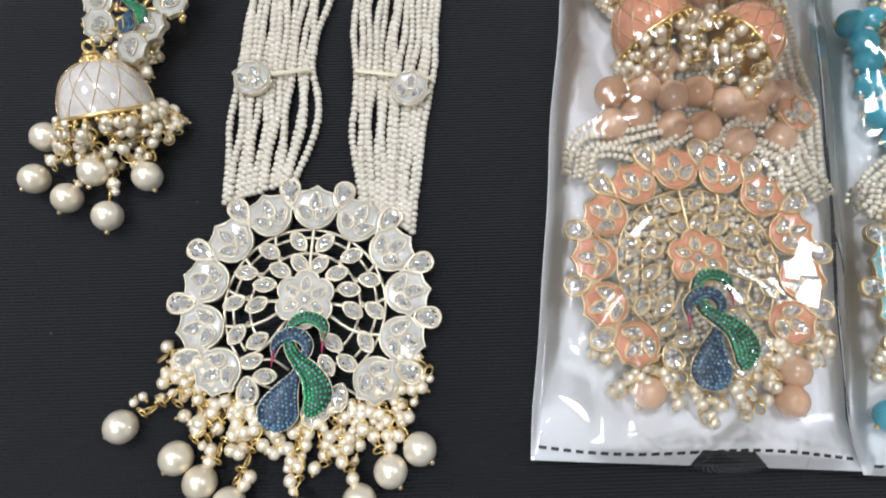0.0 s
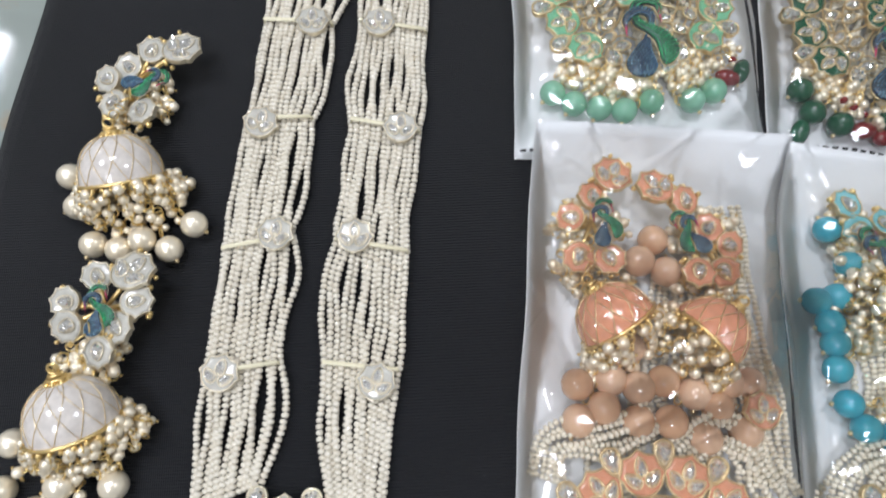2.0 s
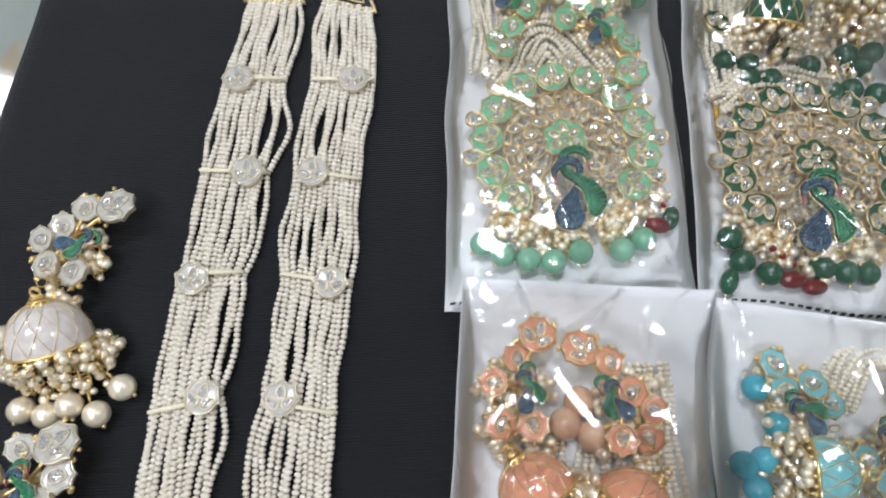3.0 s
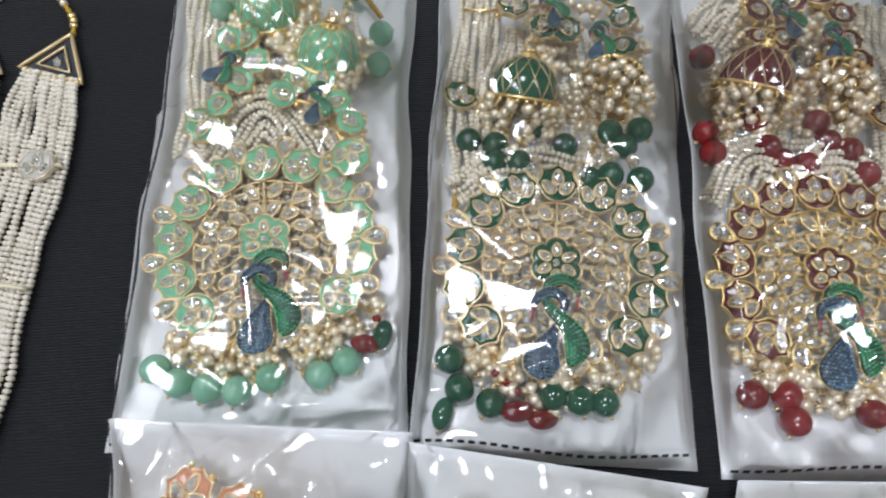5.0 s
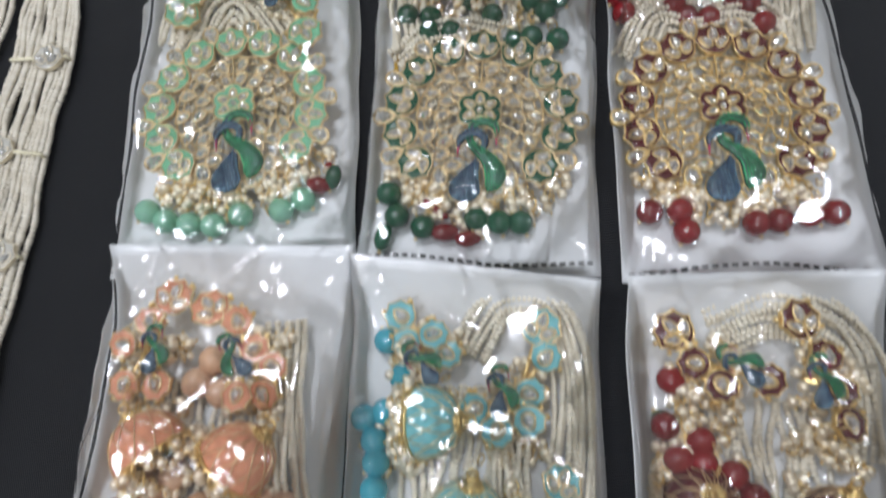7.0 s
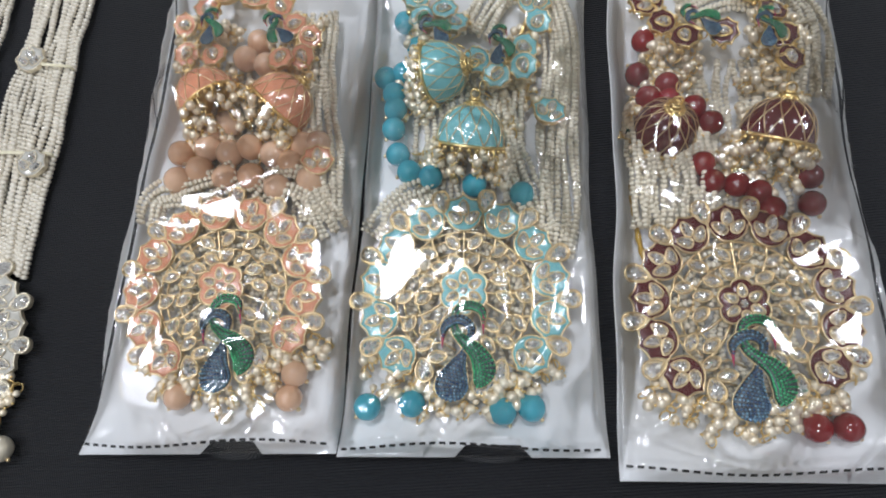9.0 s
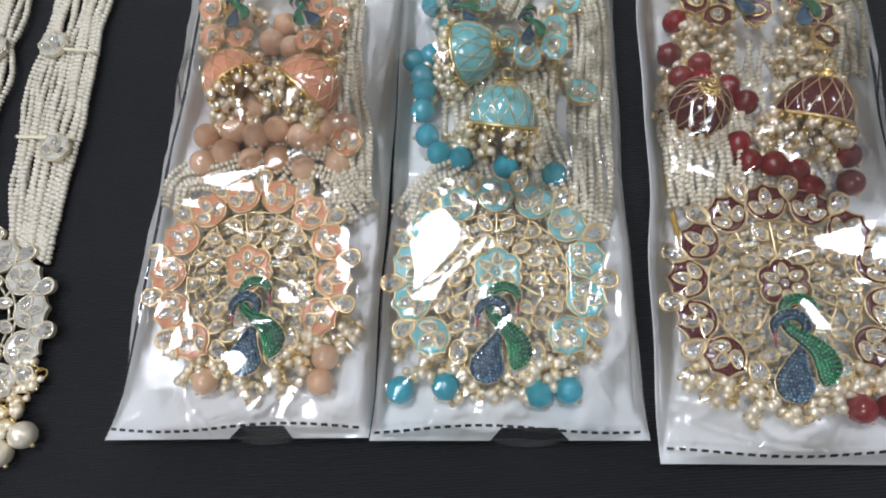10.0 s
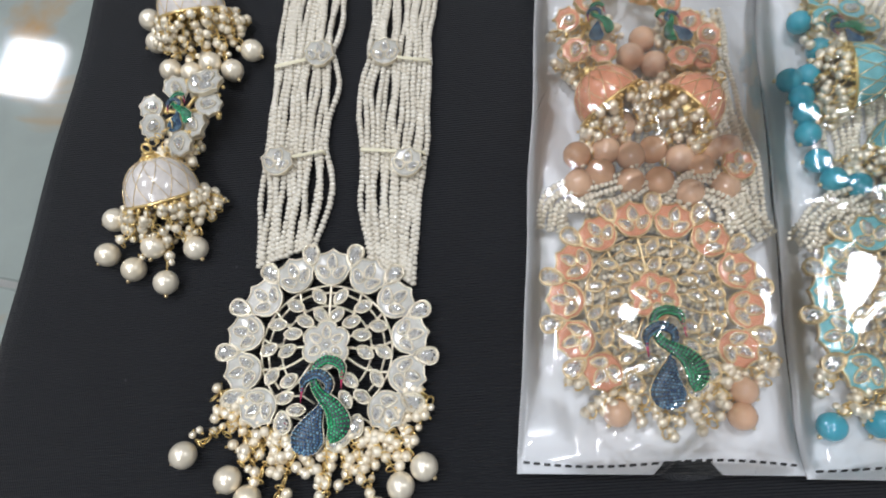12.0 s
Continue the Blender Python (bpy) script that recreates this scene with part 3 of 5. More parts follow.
def pendant(thing, colour, metal, k=1.0):
    """The peacock pendant: lattice, petals, stones and birds, round the thing's origin at the height of the plate."""
    enam = ENAMEL[colour]
    made = shared(("lattice", metal.name), lambda: (lambda g, lv, dr: (g.mesh("lattice", [metal]), lv, dr))(*lattice(metal, k)))
    put("lattice", made[0], thing, label="cast openwork fan of spokes and leaves")
    for x, y, d in made[1]:
        put("stone", stone_mesh("leaf", 6.5, 3.9, 1.7), thing, x, y, 0.0, d + rng.uniform(-3, 3))
    for x, y, d in made[2]:
        put("stone", stone_mesh("drop", 7.9, 6.3, 2.3), thing, x, y, 0.25, d)
    for i in range(11):
        a = 90 + STEP * (5 - i)
        add_petal(thing, 7.3, enam, metal, 32.3 * math.cos(radians(a)), 32.3 * math.sin(radians(a)), rng.uniform(0.1, 0.5), a - 90, tilt=(rng.uniform(-3, 3), rng.uniform(-3, 3)))
    c = put("centre_flower", centre_flower(metal, enam), thing, 0, 2.0, 0.6)
    for i in range(6):
        put("stone", stone_mesh("drop", 4.5, 3.1, 1.2), c, 4.9 * math.cos(radians(60 * i + 90)), 4.9 * math.sin(radians(60 * i + 90)), 0.6, 60 * i)
    put("stone", stone_mesh("round", 3.2, 3.2, 1.3), c, 0, 0, 0.7)
    add_birds(thing, 0, 0, 1.0, 0, 1.0, metal)


def local(m, pts, z=None):
    """World millimetres to the thing's own."""
    inv = m.inverted()
    return [tuple(inv @ (Vector((p[0], p[1], p[2] if len(p) > 2 else z)) * MM) / MM) for p in pts]


def necklace(name, label, colour, metal, x, y, z, rot, beads, bead_z, bundles, fringe=11, group=""):
    """A pendant set with its bead fringe and strand bundles. beads: places of the large beads; bundles: (points, width, count)."""
    m = pose(x * MM, y * MM, z * MM, 0, 0, rot)
    thing = root(name, m, label, "necklace", group)
    pendant(thing, colour, metal)
    low = 1.0 - z
    for p in local(m, beads, bead_z):
        a = math.atan2(p[1], p[0])
        if math.hypot(p[0], p[1]) < 60 and p[1] < 0:
            a = math.atan2(p[1] * 0.9, p[0] * 0.75)
            dangle(thing, (33 * math.cos(a), 33 * math.sin(a), -2.0), p, BEAD[colour], 5.1, 7, floor=low)
        else:
            dangle(thing, (p[0] + 2, p[1] + 8, p[2]), p, BEAD[colour], 5.1, 5, floor=low)
    for i in range(fringe):
        a = radians(212 + (i + 0.5) * 116 / fringe + rng.uniform(-2, 2))
        r1 = rng.uniform(43, 49)
        dangle(thing, (34 * math.cos(a), 34 * math.sin(a), -2.0), (r1 * math.cos(a), r1 * math.sin(a), low + 4), None, 0, 7, 3.9, floor=low)
    for pts, width, n in bundles:
        bundle(thing, local(m, pts), width, n)
    # the rest of the strands lies folded under the pendant
    bundle(thing, [(-3, 32, 4.4 - z), (2, 8, 4.6 - z), (-2, -12, 4.6 - z), (1, -29, 4.2 - z)], 42, 17, 1, 1.2)
    up = Matrix.Rotation(radians(-rot), 4, 'Z') @ Vector((-0.142, 0.99, 0))
    bundle(thing, [(up[0] * t, up[1] * t, 2.6 - z) for t in (30, 55, 80, 106)], 46, 17, 1, 1.6)
    bundle(thing, [(-26, 6, 6.9 - z), (-8, 14, 7.1 - z), (10, 10, 7.1 - z), (27, 2, 6.9 - z)], 24, 8, 1, 1.8)
    return thing, m


def loose_bead(thing, m, x, y, z, mat, r=4.4, oval=False):
    p = local(m, [(x, y, z)])[0]
    o = put("bead", ball_mesh("bead", mat, r, PALE_GOLD), thing, *p, rz=rng.uniform(0, 360), tilt=(-80, 0))
    if oval:
        o.scale = (0.8, 0.8, 1.25)


def loose_station(thing, m, colour, metal, x, y, z, bar=None):
    """A strand station that shows among the folded strands."""
    p = local(m, [(x, y, z)])[0]
    add_petal(thing, 6.4, ENAMEL[colour], metal, *p, rng.uniform(-30, 30), tilt=(rng.uniform(-14, 14), rng.uniform(-14, 14)), name="station_petal")


def loose_cord(thing, m, pts):
    put("cord", Geo().add(*tube(smooth_path(local(m, pts), 24), 1.1 + 0.2 * np.sin(np.arange(24) * 1.9), 7), 0).mesh("cord", [CORD]), thing, label="twisted yellow draw cord")


def dome_meshes(colour, metal, r, h):
    def make():
        n, k = 32, 9
        g = Geo()
        v, f = [], []
        for i in range(k + 1):
            u = i / k
            y, rad = h * math.sin(u * math.pi / 2), r * max(0.12, math.cos(u * math.pi / 2)) ** 0.85
            v += [(rad * math.cos(2 * math.pi * j / n), y, rad * math.sin(2 * math.pi * j / n)) for j in range(n)]
        for i in range(k):
            f += [(i * n + j, (i + 1) * n + j, (i + 1) * n + (j + 1) % n, i * n + (j + 1) % n) for j in range(n)]
        g.add(v, f, 0).add(np.array(v) * 0.95, [t[::-1] for t in f], 1)
        wires = Geo()
        for j in range(12):
            for side in (-1, 1):
                pts = []
                for i in range(13):
                    u = i / 12 * 0.93
                    a = 2 * math.pi * (j + side * u * 1.6) / 12
                    rad = r * max(0.12, math.cos(u * math.pi / 2)) ** 0.85 * 1.008
                    pts.append((rad * math.cos(a), h * math.sin(u * math.pi / 2) * 1.008, rad * math.sin(a)))
                wires.add(*tube(pts, 0.13 if colour == "white" else 0.22, 4), 0)
        rim = Geo()
        a = np.arange(32) * 2 * math.pi / 32
        rim.add(*tube(np.stack([r * 1.02 * np.cos(a), np.zeros(32) - 0.3, r * 1.02 * np.sin(a)], 1), 0.7, 6, True), 0)
        for j in range(26):
            b = 2 * math.pi * j / 26
            t = ball(6, 4)
            rim.add(t[0] * 1.05 + (r * 1.02 * math.cos(b), -1.7, r * 1.02 * math.sin(b)), t[1], 0)
        crown = Geo()
        for s, rr in ((0.0, 3.6), (1.3, 2.8), (2.6, 1.9)):
            b = np.arange(14) * 2 * math.pi / 14
            crown.add(*tube(np.stack([rr * np.cos(b), np.full(14, h + s - 0.6), rr * np.sin(b)], 1), 0.7, 5, True), 0)
        for j in range(8):
            b = 2 * math.pi * j / 8
            crown.add(BALL_S[0] * 1.0 + (3.4 * math.cos(b), h - 0.2, 3.4 * math.sin(b)), BALL_S[1], 0)
        ang = np.arange(12) * 2 * math.pi / 12
        crown.add(*tube(np.stack([1.8 * np.cos(ang), h + 4.0 + 1.8 * np.sin(ang), np.zeros(12)], 1), 0.45, 5, True), 0)
        return g.mesh("dome", [BELL[colour], GOLD]), wires.mesh("dome_wire", [PALE_GOLD]), rim.mesh("dome_rim", [GOLD]), crown.mesh("dome_crown", [GOLD])
    return shared(("dome", colour, r, h), make)


def earring(label, colour, rim, direction, rise, r, petals, birds, beads, bead_z, fan, fan_n=14, metal=GOLD, group="", stud_z=13.0, base=0.0, mirror=False, filler=13):
    """A bell earring lying on its side. rim: the bell's rim centre (x, y, z); direction: the way of its top in the plan; rise: degrees that the top points up.
    petals: (x, y, radius); birds: (x, y, rz); fan: (from, to, reach) the spread of the small pearls in degrees."""
    m = pose(rim[0] * MM, rim[1] * MM, 0, 0, 0, 0)
    thing = root("earring", m, label, "earring", group)
    h = r * 1.12
    d = Vector((direction[0], direction[1], 0)).normalized()
    y = (d * math.cos(radians(rise)) + Vector((0, 0, math.sin(radians(rise))))).normalized()
    x = y.cross(Vector((0, 0, 1))).normalized()
    zz = x.cross(y)
    turn = Matrix((x, y, zz)).transposed().to_4x4()
    dome, wires, rims, crown = dome_meshes(colour, metal, r, h)
    b = new("bell", dome)
    b.parent = thing
    b.matrix_basis = Matrix.Translation((0, 0, rim[2] * MM)) @ turn
    tagged(b, {"white": "ivory"}.get(colour, colour) + " enamel bell with a gold wire net")
    for nm, me in (("wire_net", wires), ("rim", rims), ("crown", crown)):
        put(nm, me, b)
    top = (d * (h + 4) * math.cos(radians(rise)), rim[2] + (h + 4) * math.sin(radians(rise)))
    # back plate and post of the stud
    pts = [(px - rim[0], py - rim[1], pr * 1.32) for px, py, pr in petals]
    if pts:
        g = Geo()
        cx, cy = sum(p[0] for p in pts) / len(pts), sum(p[1] for p in pts) / len(pts)
        for px, py, pr in pts:
            g.add(*tube([(cx, cy, stud_z - 2.0), ((cx + px) / 2, (cy + py) / 2, stud_z - 1.6), (px, py, stud_z - 1.4)], 0.9, 6), 0)
        g.add(*tube([(cx, cy, base + 0.6), (cx, cy, stud_z - 1.5)], 0.8, 8), 0)
        for px, py, pr in pts:
            for _ in range(4):
                a = rng.uniform(0, 2 * math.pi)
                g.add(BALL_S[0] * rng.uniform(0.8, 1.3) + (px + (pr + 0.6) * math.cos(a), py + (pr + 0.6) * math.sin(a), stud_z - rng.uniform(0.8, 2.2)), BALL_S[1], 0)
        g.add(*slab(disc(3.2, 16) + (cx, cy), base + 0.3, base + 2.2), 0, False)
        start = np.array([top[0][0], top[0][1], top[1]])
        goal = np.array([cx, cy, stud_z - 2.0])
        for i in range(5):
            ring_geo(g, start + (goal - start) * i / 6, 1.8, i * 1.3)
        put("stud_frame", g.mesh("stud_frame", [GOLD]), thing)
        for i, (px, py, pr) in enumerate(pts):
            rz = math.degrees(math.atan2(py - cy, px - cx)) - 90
            add_petal(thing, pr, ENAMEL[colour], metal, px, py, stud_z + rng.uniform(-0.8, 0.8), rz, pr > 6.2, (rng.uniform(-18, 18), rng.uniform(-18, 18)))
        small = ball_mesh("small_pearl", PEARL, 2.0, GOLD)
        for i in range(12):
            a = rng.uniform(0, 2 * math.pi)
            put("pearl", small, thing, cx + 9 * math.cos(a), cy + 10 * math.sin(a), max(base + 2, stud_z - rng.uniform(2, 6)))
        # loose chain and pearls between the stud and the bell
        for i in range(filler):
            e0 = np.array([cx * rng.uniform(0.35, 1.1) + rng.uniform(-9, 9), cy * rng.uniform(0.35, 1.1) + rng.uniform(-9, 9), base + rng.uniform(3, 8)])
            a = rng.uniform(0, 2 * math.pi)
            dangle(thing, e0, e0 + (9 * math.cos(a), 9 * math.sin(a), 1.0), None, 0, 6, 3.0, floor=base)
    for bx, by, rz in birds:
        # the bird pattern's middle lies below its origin
        s = 0.5
        cxx, cyy = 0.0, -19.0 * s
        ca, sa = math.cos(radians(rz)), math.sin(radians(rz))
        add_birds(thing, bx - rim[0] - (ca * cxx - sa * cyy), by - rim[1] - (sa * cxx + ca * cyy), stud_z + 0.8, rz, s, metal, mirror)
    out = math.degrees(math.atan2(-d[1], -d[0]))
    # pearls hang from all round the rim
    for i in range(fan_n):
        a = 2 * math.pi * (i + 0.5) / fan_n
        p = turn @ Vector((r * math.cos(a), -2.0, r * math.sin(a)))
        s = (p[0], p[1], max(base + 2.2, p[2] + rim[2]))
        spread = radians(out + fan[0] + (fan[1] - fan[0]) * (0.5 + 0.5 * math.cos(a)))
        e = (s[0] * 0.6 + fan[2] * math.cos(spread), s[1] * 0.6 + fan[2] * math.sin(spread), base + 3.0 + 2.5 * (math.sin(a) > 0))
        dangle(thing, s, e, None, 0, 7, 2.6, floor=base)
    for q in beads:
        p = (q[0] - rim[0], q[1] - rim[1], bead_z)
        l = math.hypot(p[0], p[1]) or 1
        if l > r + 4:
            s = (p[0] * r / l, p[1] * r / l, base + 5)
        else:
            s = (p[0] + 4, p[1] + 4, base + 5)
        if len(q) > 2:
            p = (p[0], p[1], q[2])
        dangle(thing, s, p, BEAD[colour], 5.8 if colour == "coral" else 5.0, 3, 2.4, floor=base)
    return thing


# ---- the room: floor, and unseen walls and ceiling added to bounce light ----
def block(name, x0, y0, z0, x1, y1, z1, mat, label, category):
    g = Geo()
    v = [(x, y, z) for z in (z0, z1) for y in (y0, y1) for x in (x0, x1)]
    g.add(v, [(0, 2, 3, 1), (4, 5, 7, 6), (0, 1, 5, 4), (2, 6, 7, 3), (0, 4, 6, 2), (1, 3, 7, 5)], 0, False)
    return tagged(new(name, g.mesh(name, [mat], 1.0)), label, category, kind="structure")


GROUT = material("grey_grout", (0.30, 0.30, 0.28), 0.8)
vary(GROUT, ((0.26, 0.26, 0.24), (0.34, 0.34, 0.32)), 40.0)
floor = block("floor", -3.6, -3.0, -0.05, 2.6, 3.4, -0.0060, GROUT, "grey grout bed under polished marble floor tiles", "floor")
block("wall_west", -3.7, -3.0, -0.05, -3.6, 3.4, CEILING, WALL, "unseen plain white wall, added to bounce light", "wall")
block("wall_east", 2.6, -3.0, -0.05, 2.7, 3.4, CEILING, WALL, "unseen plain white wall, added to bounce light", "wall")
block("wall_north", -3.7, 3.4, -0.05, 2.7, 3.5, CEILING, WALL, "unseen plain white wall, added to bounce light", "wall")
block("wall_south", -3.7, -3.1, -0.05, 2.7, -3.0, CEILING, WALL, "unseen plain white wall, added to bounce light", "wall")
block("ceiling", -3.7, -3.1, CEILING, 2.7, 3.5, CEILING + 0.1, CEIL, "unseen plain white ceiling, added to bounce light, with square light panels", "ceiling")

PANEL_SIZE = 0.32


def ceiling_light(x, y, size=PANEL_SIZE):
    thing = root("ceiling_light", pose(x, y, CEILING), "square white ceiling light panel, switched on", "ceiling light", "ceiling light panels")
    h = size / 2
    g = Geo()
    for a in range(4):
        v = np.array([(-h - 0.02, -h - 0.02, -0.001), (h + 0.02, -h - 0.02, -0.001), (h, -h, -0.001), (-h, -h, -0.001),
                      (-h - 0.02, -h - 0.02, -0.02), (h + 0.02, -h - 0.02, -0.02), (h, -h, -0.02), (-h, -h, -0.02)])
        g.add(turned(v, 90 * a), [(4, 7, 6, 5), (0, 4, 5, 1), (2, 6, 7, 3), (0, 3, 7, 4), (1, 5, 6, 2)], 0, False)
    fr = new("frame", g.mesh("panel_frame", [WALL], 1.0))
    fr.parent = thing
    df = new("diffuser", Geo().add([(-h, -h, -0.014), (h, -h, -0.014), (h, h, -0.014), (-h, h, -0.014)], [(0, 3, 2, 1)], 0, False).mesh("diffuser", [GLOW], 1.0))
    df.parent = thing
    return thing


# the last panel is assumed, not told by any reflection; it adds fill light
for px, py, ps in ((-2.72, 1.40, 0.32), (-1.35, 0.10, 0.45), (-0.20, 0.80, 0.43), (1.74, 0.86, 0.36), (-0.3, -1.2, 0.45)):
    ceiling_light(px, py, ps)


# ---- black cloth ----
def cloth():
    nx, ny = 170, 200
    x0, x1, y0, y1 = -0.15, 0.62, -0.30, 0.68
    v = []
    for j in range(ny + 1):
        y = y0 + (y1 - y0) * j / ny
        left = -0.1353 - 0.115 * (y + 0.02) if y < 0.3 else -0.1718 - 0.05 * (y - 0.3)
        left += 0.0025 * noise.noise((0, y * 14, 0))
        for i in range(nx + 1):
            x = left + (x1 - left) * i / nx
            z = -0.0004 + 0.0009 * noise.noise((x * 14, y * 5, 1.3)) + 0.0004 * noise.noise((x * 45, y * 30, 4.0))
            edge = min(1.0, (x - left) / 0.012)
            z = min(z, 0.0) * edge - 0.0045 * (1 - edge) ** 2
            v.append((x, y, z))
    f = [(j * (nx + 1) + i, j * (nx + 1) + i + 1, (j + 1) * (nx + 1) + i + 1, (j + 1) * (nx + 1) + i) for j in range(ny) for i in range(nx)]
    ob = new("table_cloth", Geo().add(v, f).mesh("cloth", [CLOTH], 1.0))
    s = ob.modifiers.new("thickness", "SOLIDIFY")
    s.thickness, s.offset = 0.0006, -1
    return tagged(ob, "black ribbed fabric sheet spread over marble tiles", "cloth")


cloth()

# ---- white necklace ----
LEFT_A = ((-34, 24), (-43, 68), (-50, 113), (-57, 166), (-62, 211), (-66, 257), (-67, 301))
LEFT_B = ((-12, 38), (-17, 77), (-25, 123), (-30, 172), (-33, 216), (-38, 261), (-43, 304))
RIGHT_A = ((10, 36), (-3, 80), (-10, 125), (-16, 174), (-23, 219), (-27, 263), (-33, 307))
RIGHT_B = ((31, 28), (25, 83), (19, 126), (13, 175), (6, 220), (1, 268), (-9, 306))


def white_necklace():
    m = pose(0.0029, -0.0038, 0.005, 0, 0, 9.3)
    thing = root("necklace", m, "long ivory seed bead necklace with white peacock pendant on black cloth", "necklace")
    pendant(thing, "white", CREAM_METAL)
    low = -5.0
    for (x, y) in ((-41, -51), (-22, -56), (-13, -61), (-3, -65), (17, -64), (34, -56), (41, -46), (48, -38)):
        p = local(m, [(x, y, 5.0)])[0]
        a = math.atan2(p[1] * 0.9, p[0] * 0.85)
        dangle(thing, (35 * math.cos(a), 35 * math.sin(a), -2), p, PEARL, 5.1, 7, 3.8, floor=low)
    for i in range(16):
        a = radians(204 + i * 132 / 15)
        r1 = rng.uniform(44, 50)
        dangle(thing, (33 * math.cos(a), 33 * math.sin(a), -2), (r1 * math.cos(a), r1 * math.sin(a), low + 3), None, 0, 8, 4.2, floor=low)
    n = 13
    for a_pts, b_pts, inner in ((LEFT_A, LEFT_B, 1), (RIGHT_A, RIGHT_B, -1)):
        qa, qb = smooth_path(local(m, a_pts, 2.4), 170), smooth_path(local(m, b_pts, 2.4), 170)
        s = np.linspace(0, 1, 170)
        free = np.abs(np.sin(6 * math.pi * s))
        for i in range(n):
            u = (i + 0.5) / n
            wob = free * (0.03 * np.sin(2 * math.pi * (s * 3.1 + rng.random())) + 0.02 * np.sin(2 * math.pi * (s * 8 + rng.random())))
            side = u if inner > 0 else 1 - u
            loose = rng.uniform(0.1, 1.0) * (0.34 if inner > 0 else 0.2) * max(0, side - 0.6) / 0.4
            swell = free * loose * (0.4 + 0.6 * np.sin(2 * math.pi * (s * 2.2 + 0.1)) ** 2) * inner
            w = (u + wob + swell)[:, None]
            p = qa * (1 - w) + qb * w
            p[:, 2] += 0.7 * (i % 2) + 0.5 * np.sin(9 * s + 2 * i)
            strand(thing, p, 1.5, 7, WHITE_SEED)
    # stations: thin bar and enamel petal
    for x, y, a, b in ((-36, 69, LEFT_A[1], LEFT_B[1]), (-31, 122, LEFT_A[2], LEFT_B[2]), (-49, 165, LEFT_A[3], LEFT_B[3]), (-41, 214, LEFT_A[4], LEFT_B[4]),
                       (-58, 257, LEFT_A[5], LEFT_B[5]), (18, 77, RIGHT_A[1], RIGHT_B[1]), (-2, 127, RIGHT_A[2], RIGHT_B[2]), (5, 174, RIGHT_A[3], RIGHT_B[3]),
                       (-14, 219, RIGHT_A[4], RIGHT_B[4]), (-8, 266, RIGHT_A[5], RIGHT_B[5])):
        (lx, ly, lz), (ax, ay, _), (bx, by, _) = local(m, [(x, y, 7.0), (*a, 0), (*b, 0)])
        g = Geo()
        g.add(*tube([(ax + 0.6, ay, -2.6), (ax + 1, ay, 0.9), (bx - 1, by, 0.9), (bx - 0.6, by, -2.6)], 0.8, 6), 0)
        put("spacer_bar", g.mesh("spacer_bar", [THREAD]), thing)
        add_petal(thing, 6.6, ENAMEL["white"], CREAM_METAL, lx, ly, lz - 0.4, rng.uniform(-14, 4), name="station_petal")
    # triangular end caps
    for tri in (((-59, 323), (-69, 300), (-41, 304)), ((-20, 327), (-35, 308), (-7, 305))):
        t = np.array([p[:2] for p in local(m, tri, 0)])
        c = t.mean(0)
        g = Geo()
        g.add(*slab(t, -4.2, -2.6), 1, False)
        for k, z in ((1.0, -2.2), (0.52, -2.0)):
            ring = c + (t - c) * k
            loop = np.concatenate([np.linspace(ring[i], ring[(i + 1) % 3], 8, endpoint=False) for i in range(3)])
            g.add(*tube(np.c_[loop, np.full(len(loop), z)], 1.0 if k == 1 else 0.6, 6, True), 0)
        for i in range(12):
            p = t[1] + (t[2] - t[1]) * (i + 0.5) / 12
            g.add(BALL_S[0] * 1.0 + (*p, -1.6), BALL_S[1], 0)
        cap = put("end_cap", g.mesh("end_cap", [PALE_GOLD, DARK_STUD]), thing, label="triangular gilt end cap with a stone")
        put("stone", stone_mesh("drop", 4.9, 3.1, 1.5), cap, c[0], c[1], -2.4)
    # draw cord
    for pts in (((-20, 327), (-23, 335), (-31, 343), (-42, 353), (-50, 360), (-58, 376), (-62, 400), (-60, 430)),
                ((-59, 323), (-60, 335), (-56, 348), (-50, 358), (-47, 372), (-52, 395), (-50, 428))):
        q = smooth_path(local(m, pts, 1.6), 90)
        w = 1.0 + 0.22 * np.sin(np.arange(90) * 1.9)
        put("cord", Geo().add(*tube(q, w, 7), 0).mesh("cord", [CORD]), thing, label="twisted yellow draw cord")
        k = Geo()
        for i in (4, 6, 8):
            k.add(BALL_S[0] * (1.9, 1.9, 1.5) + q[i], BALL_S[1], 0)
        put("cord_bead", k.mesh("cord_bead", [GOLD]), thing)
        for i in (14, 17, 20):
            put("pearl", ball_mesh("small_pearl", PEARL, 1.75), thing, *q[i])
    kn = Geo()
    p = local(m, [(-50, 359, 2.4)])[0]
    for i in range(3):
        kn.add(*tube([(p[0] + 3 * math.cos(a + i), p[1] + 2.4 * math.sin(a), p[2] + 0.8 * math.sin(a + i)) for a in np.arange(12) * math.pi / 6], 1.0, 6, True), 0)
    put("cord_knot", kn.mesh("cord_knot", [CORD]), thing)


white_necklace()

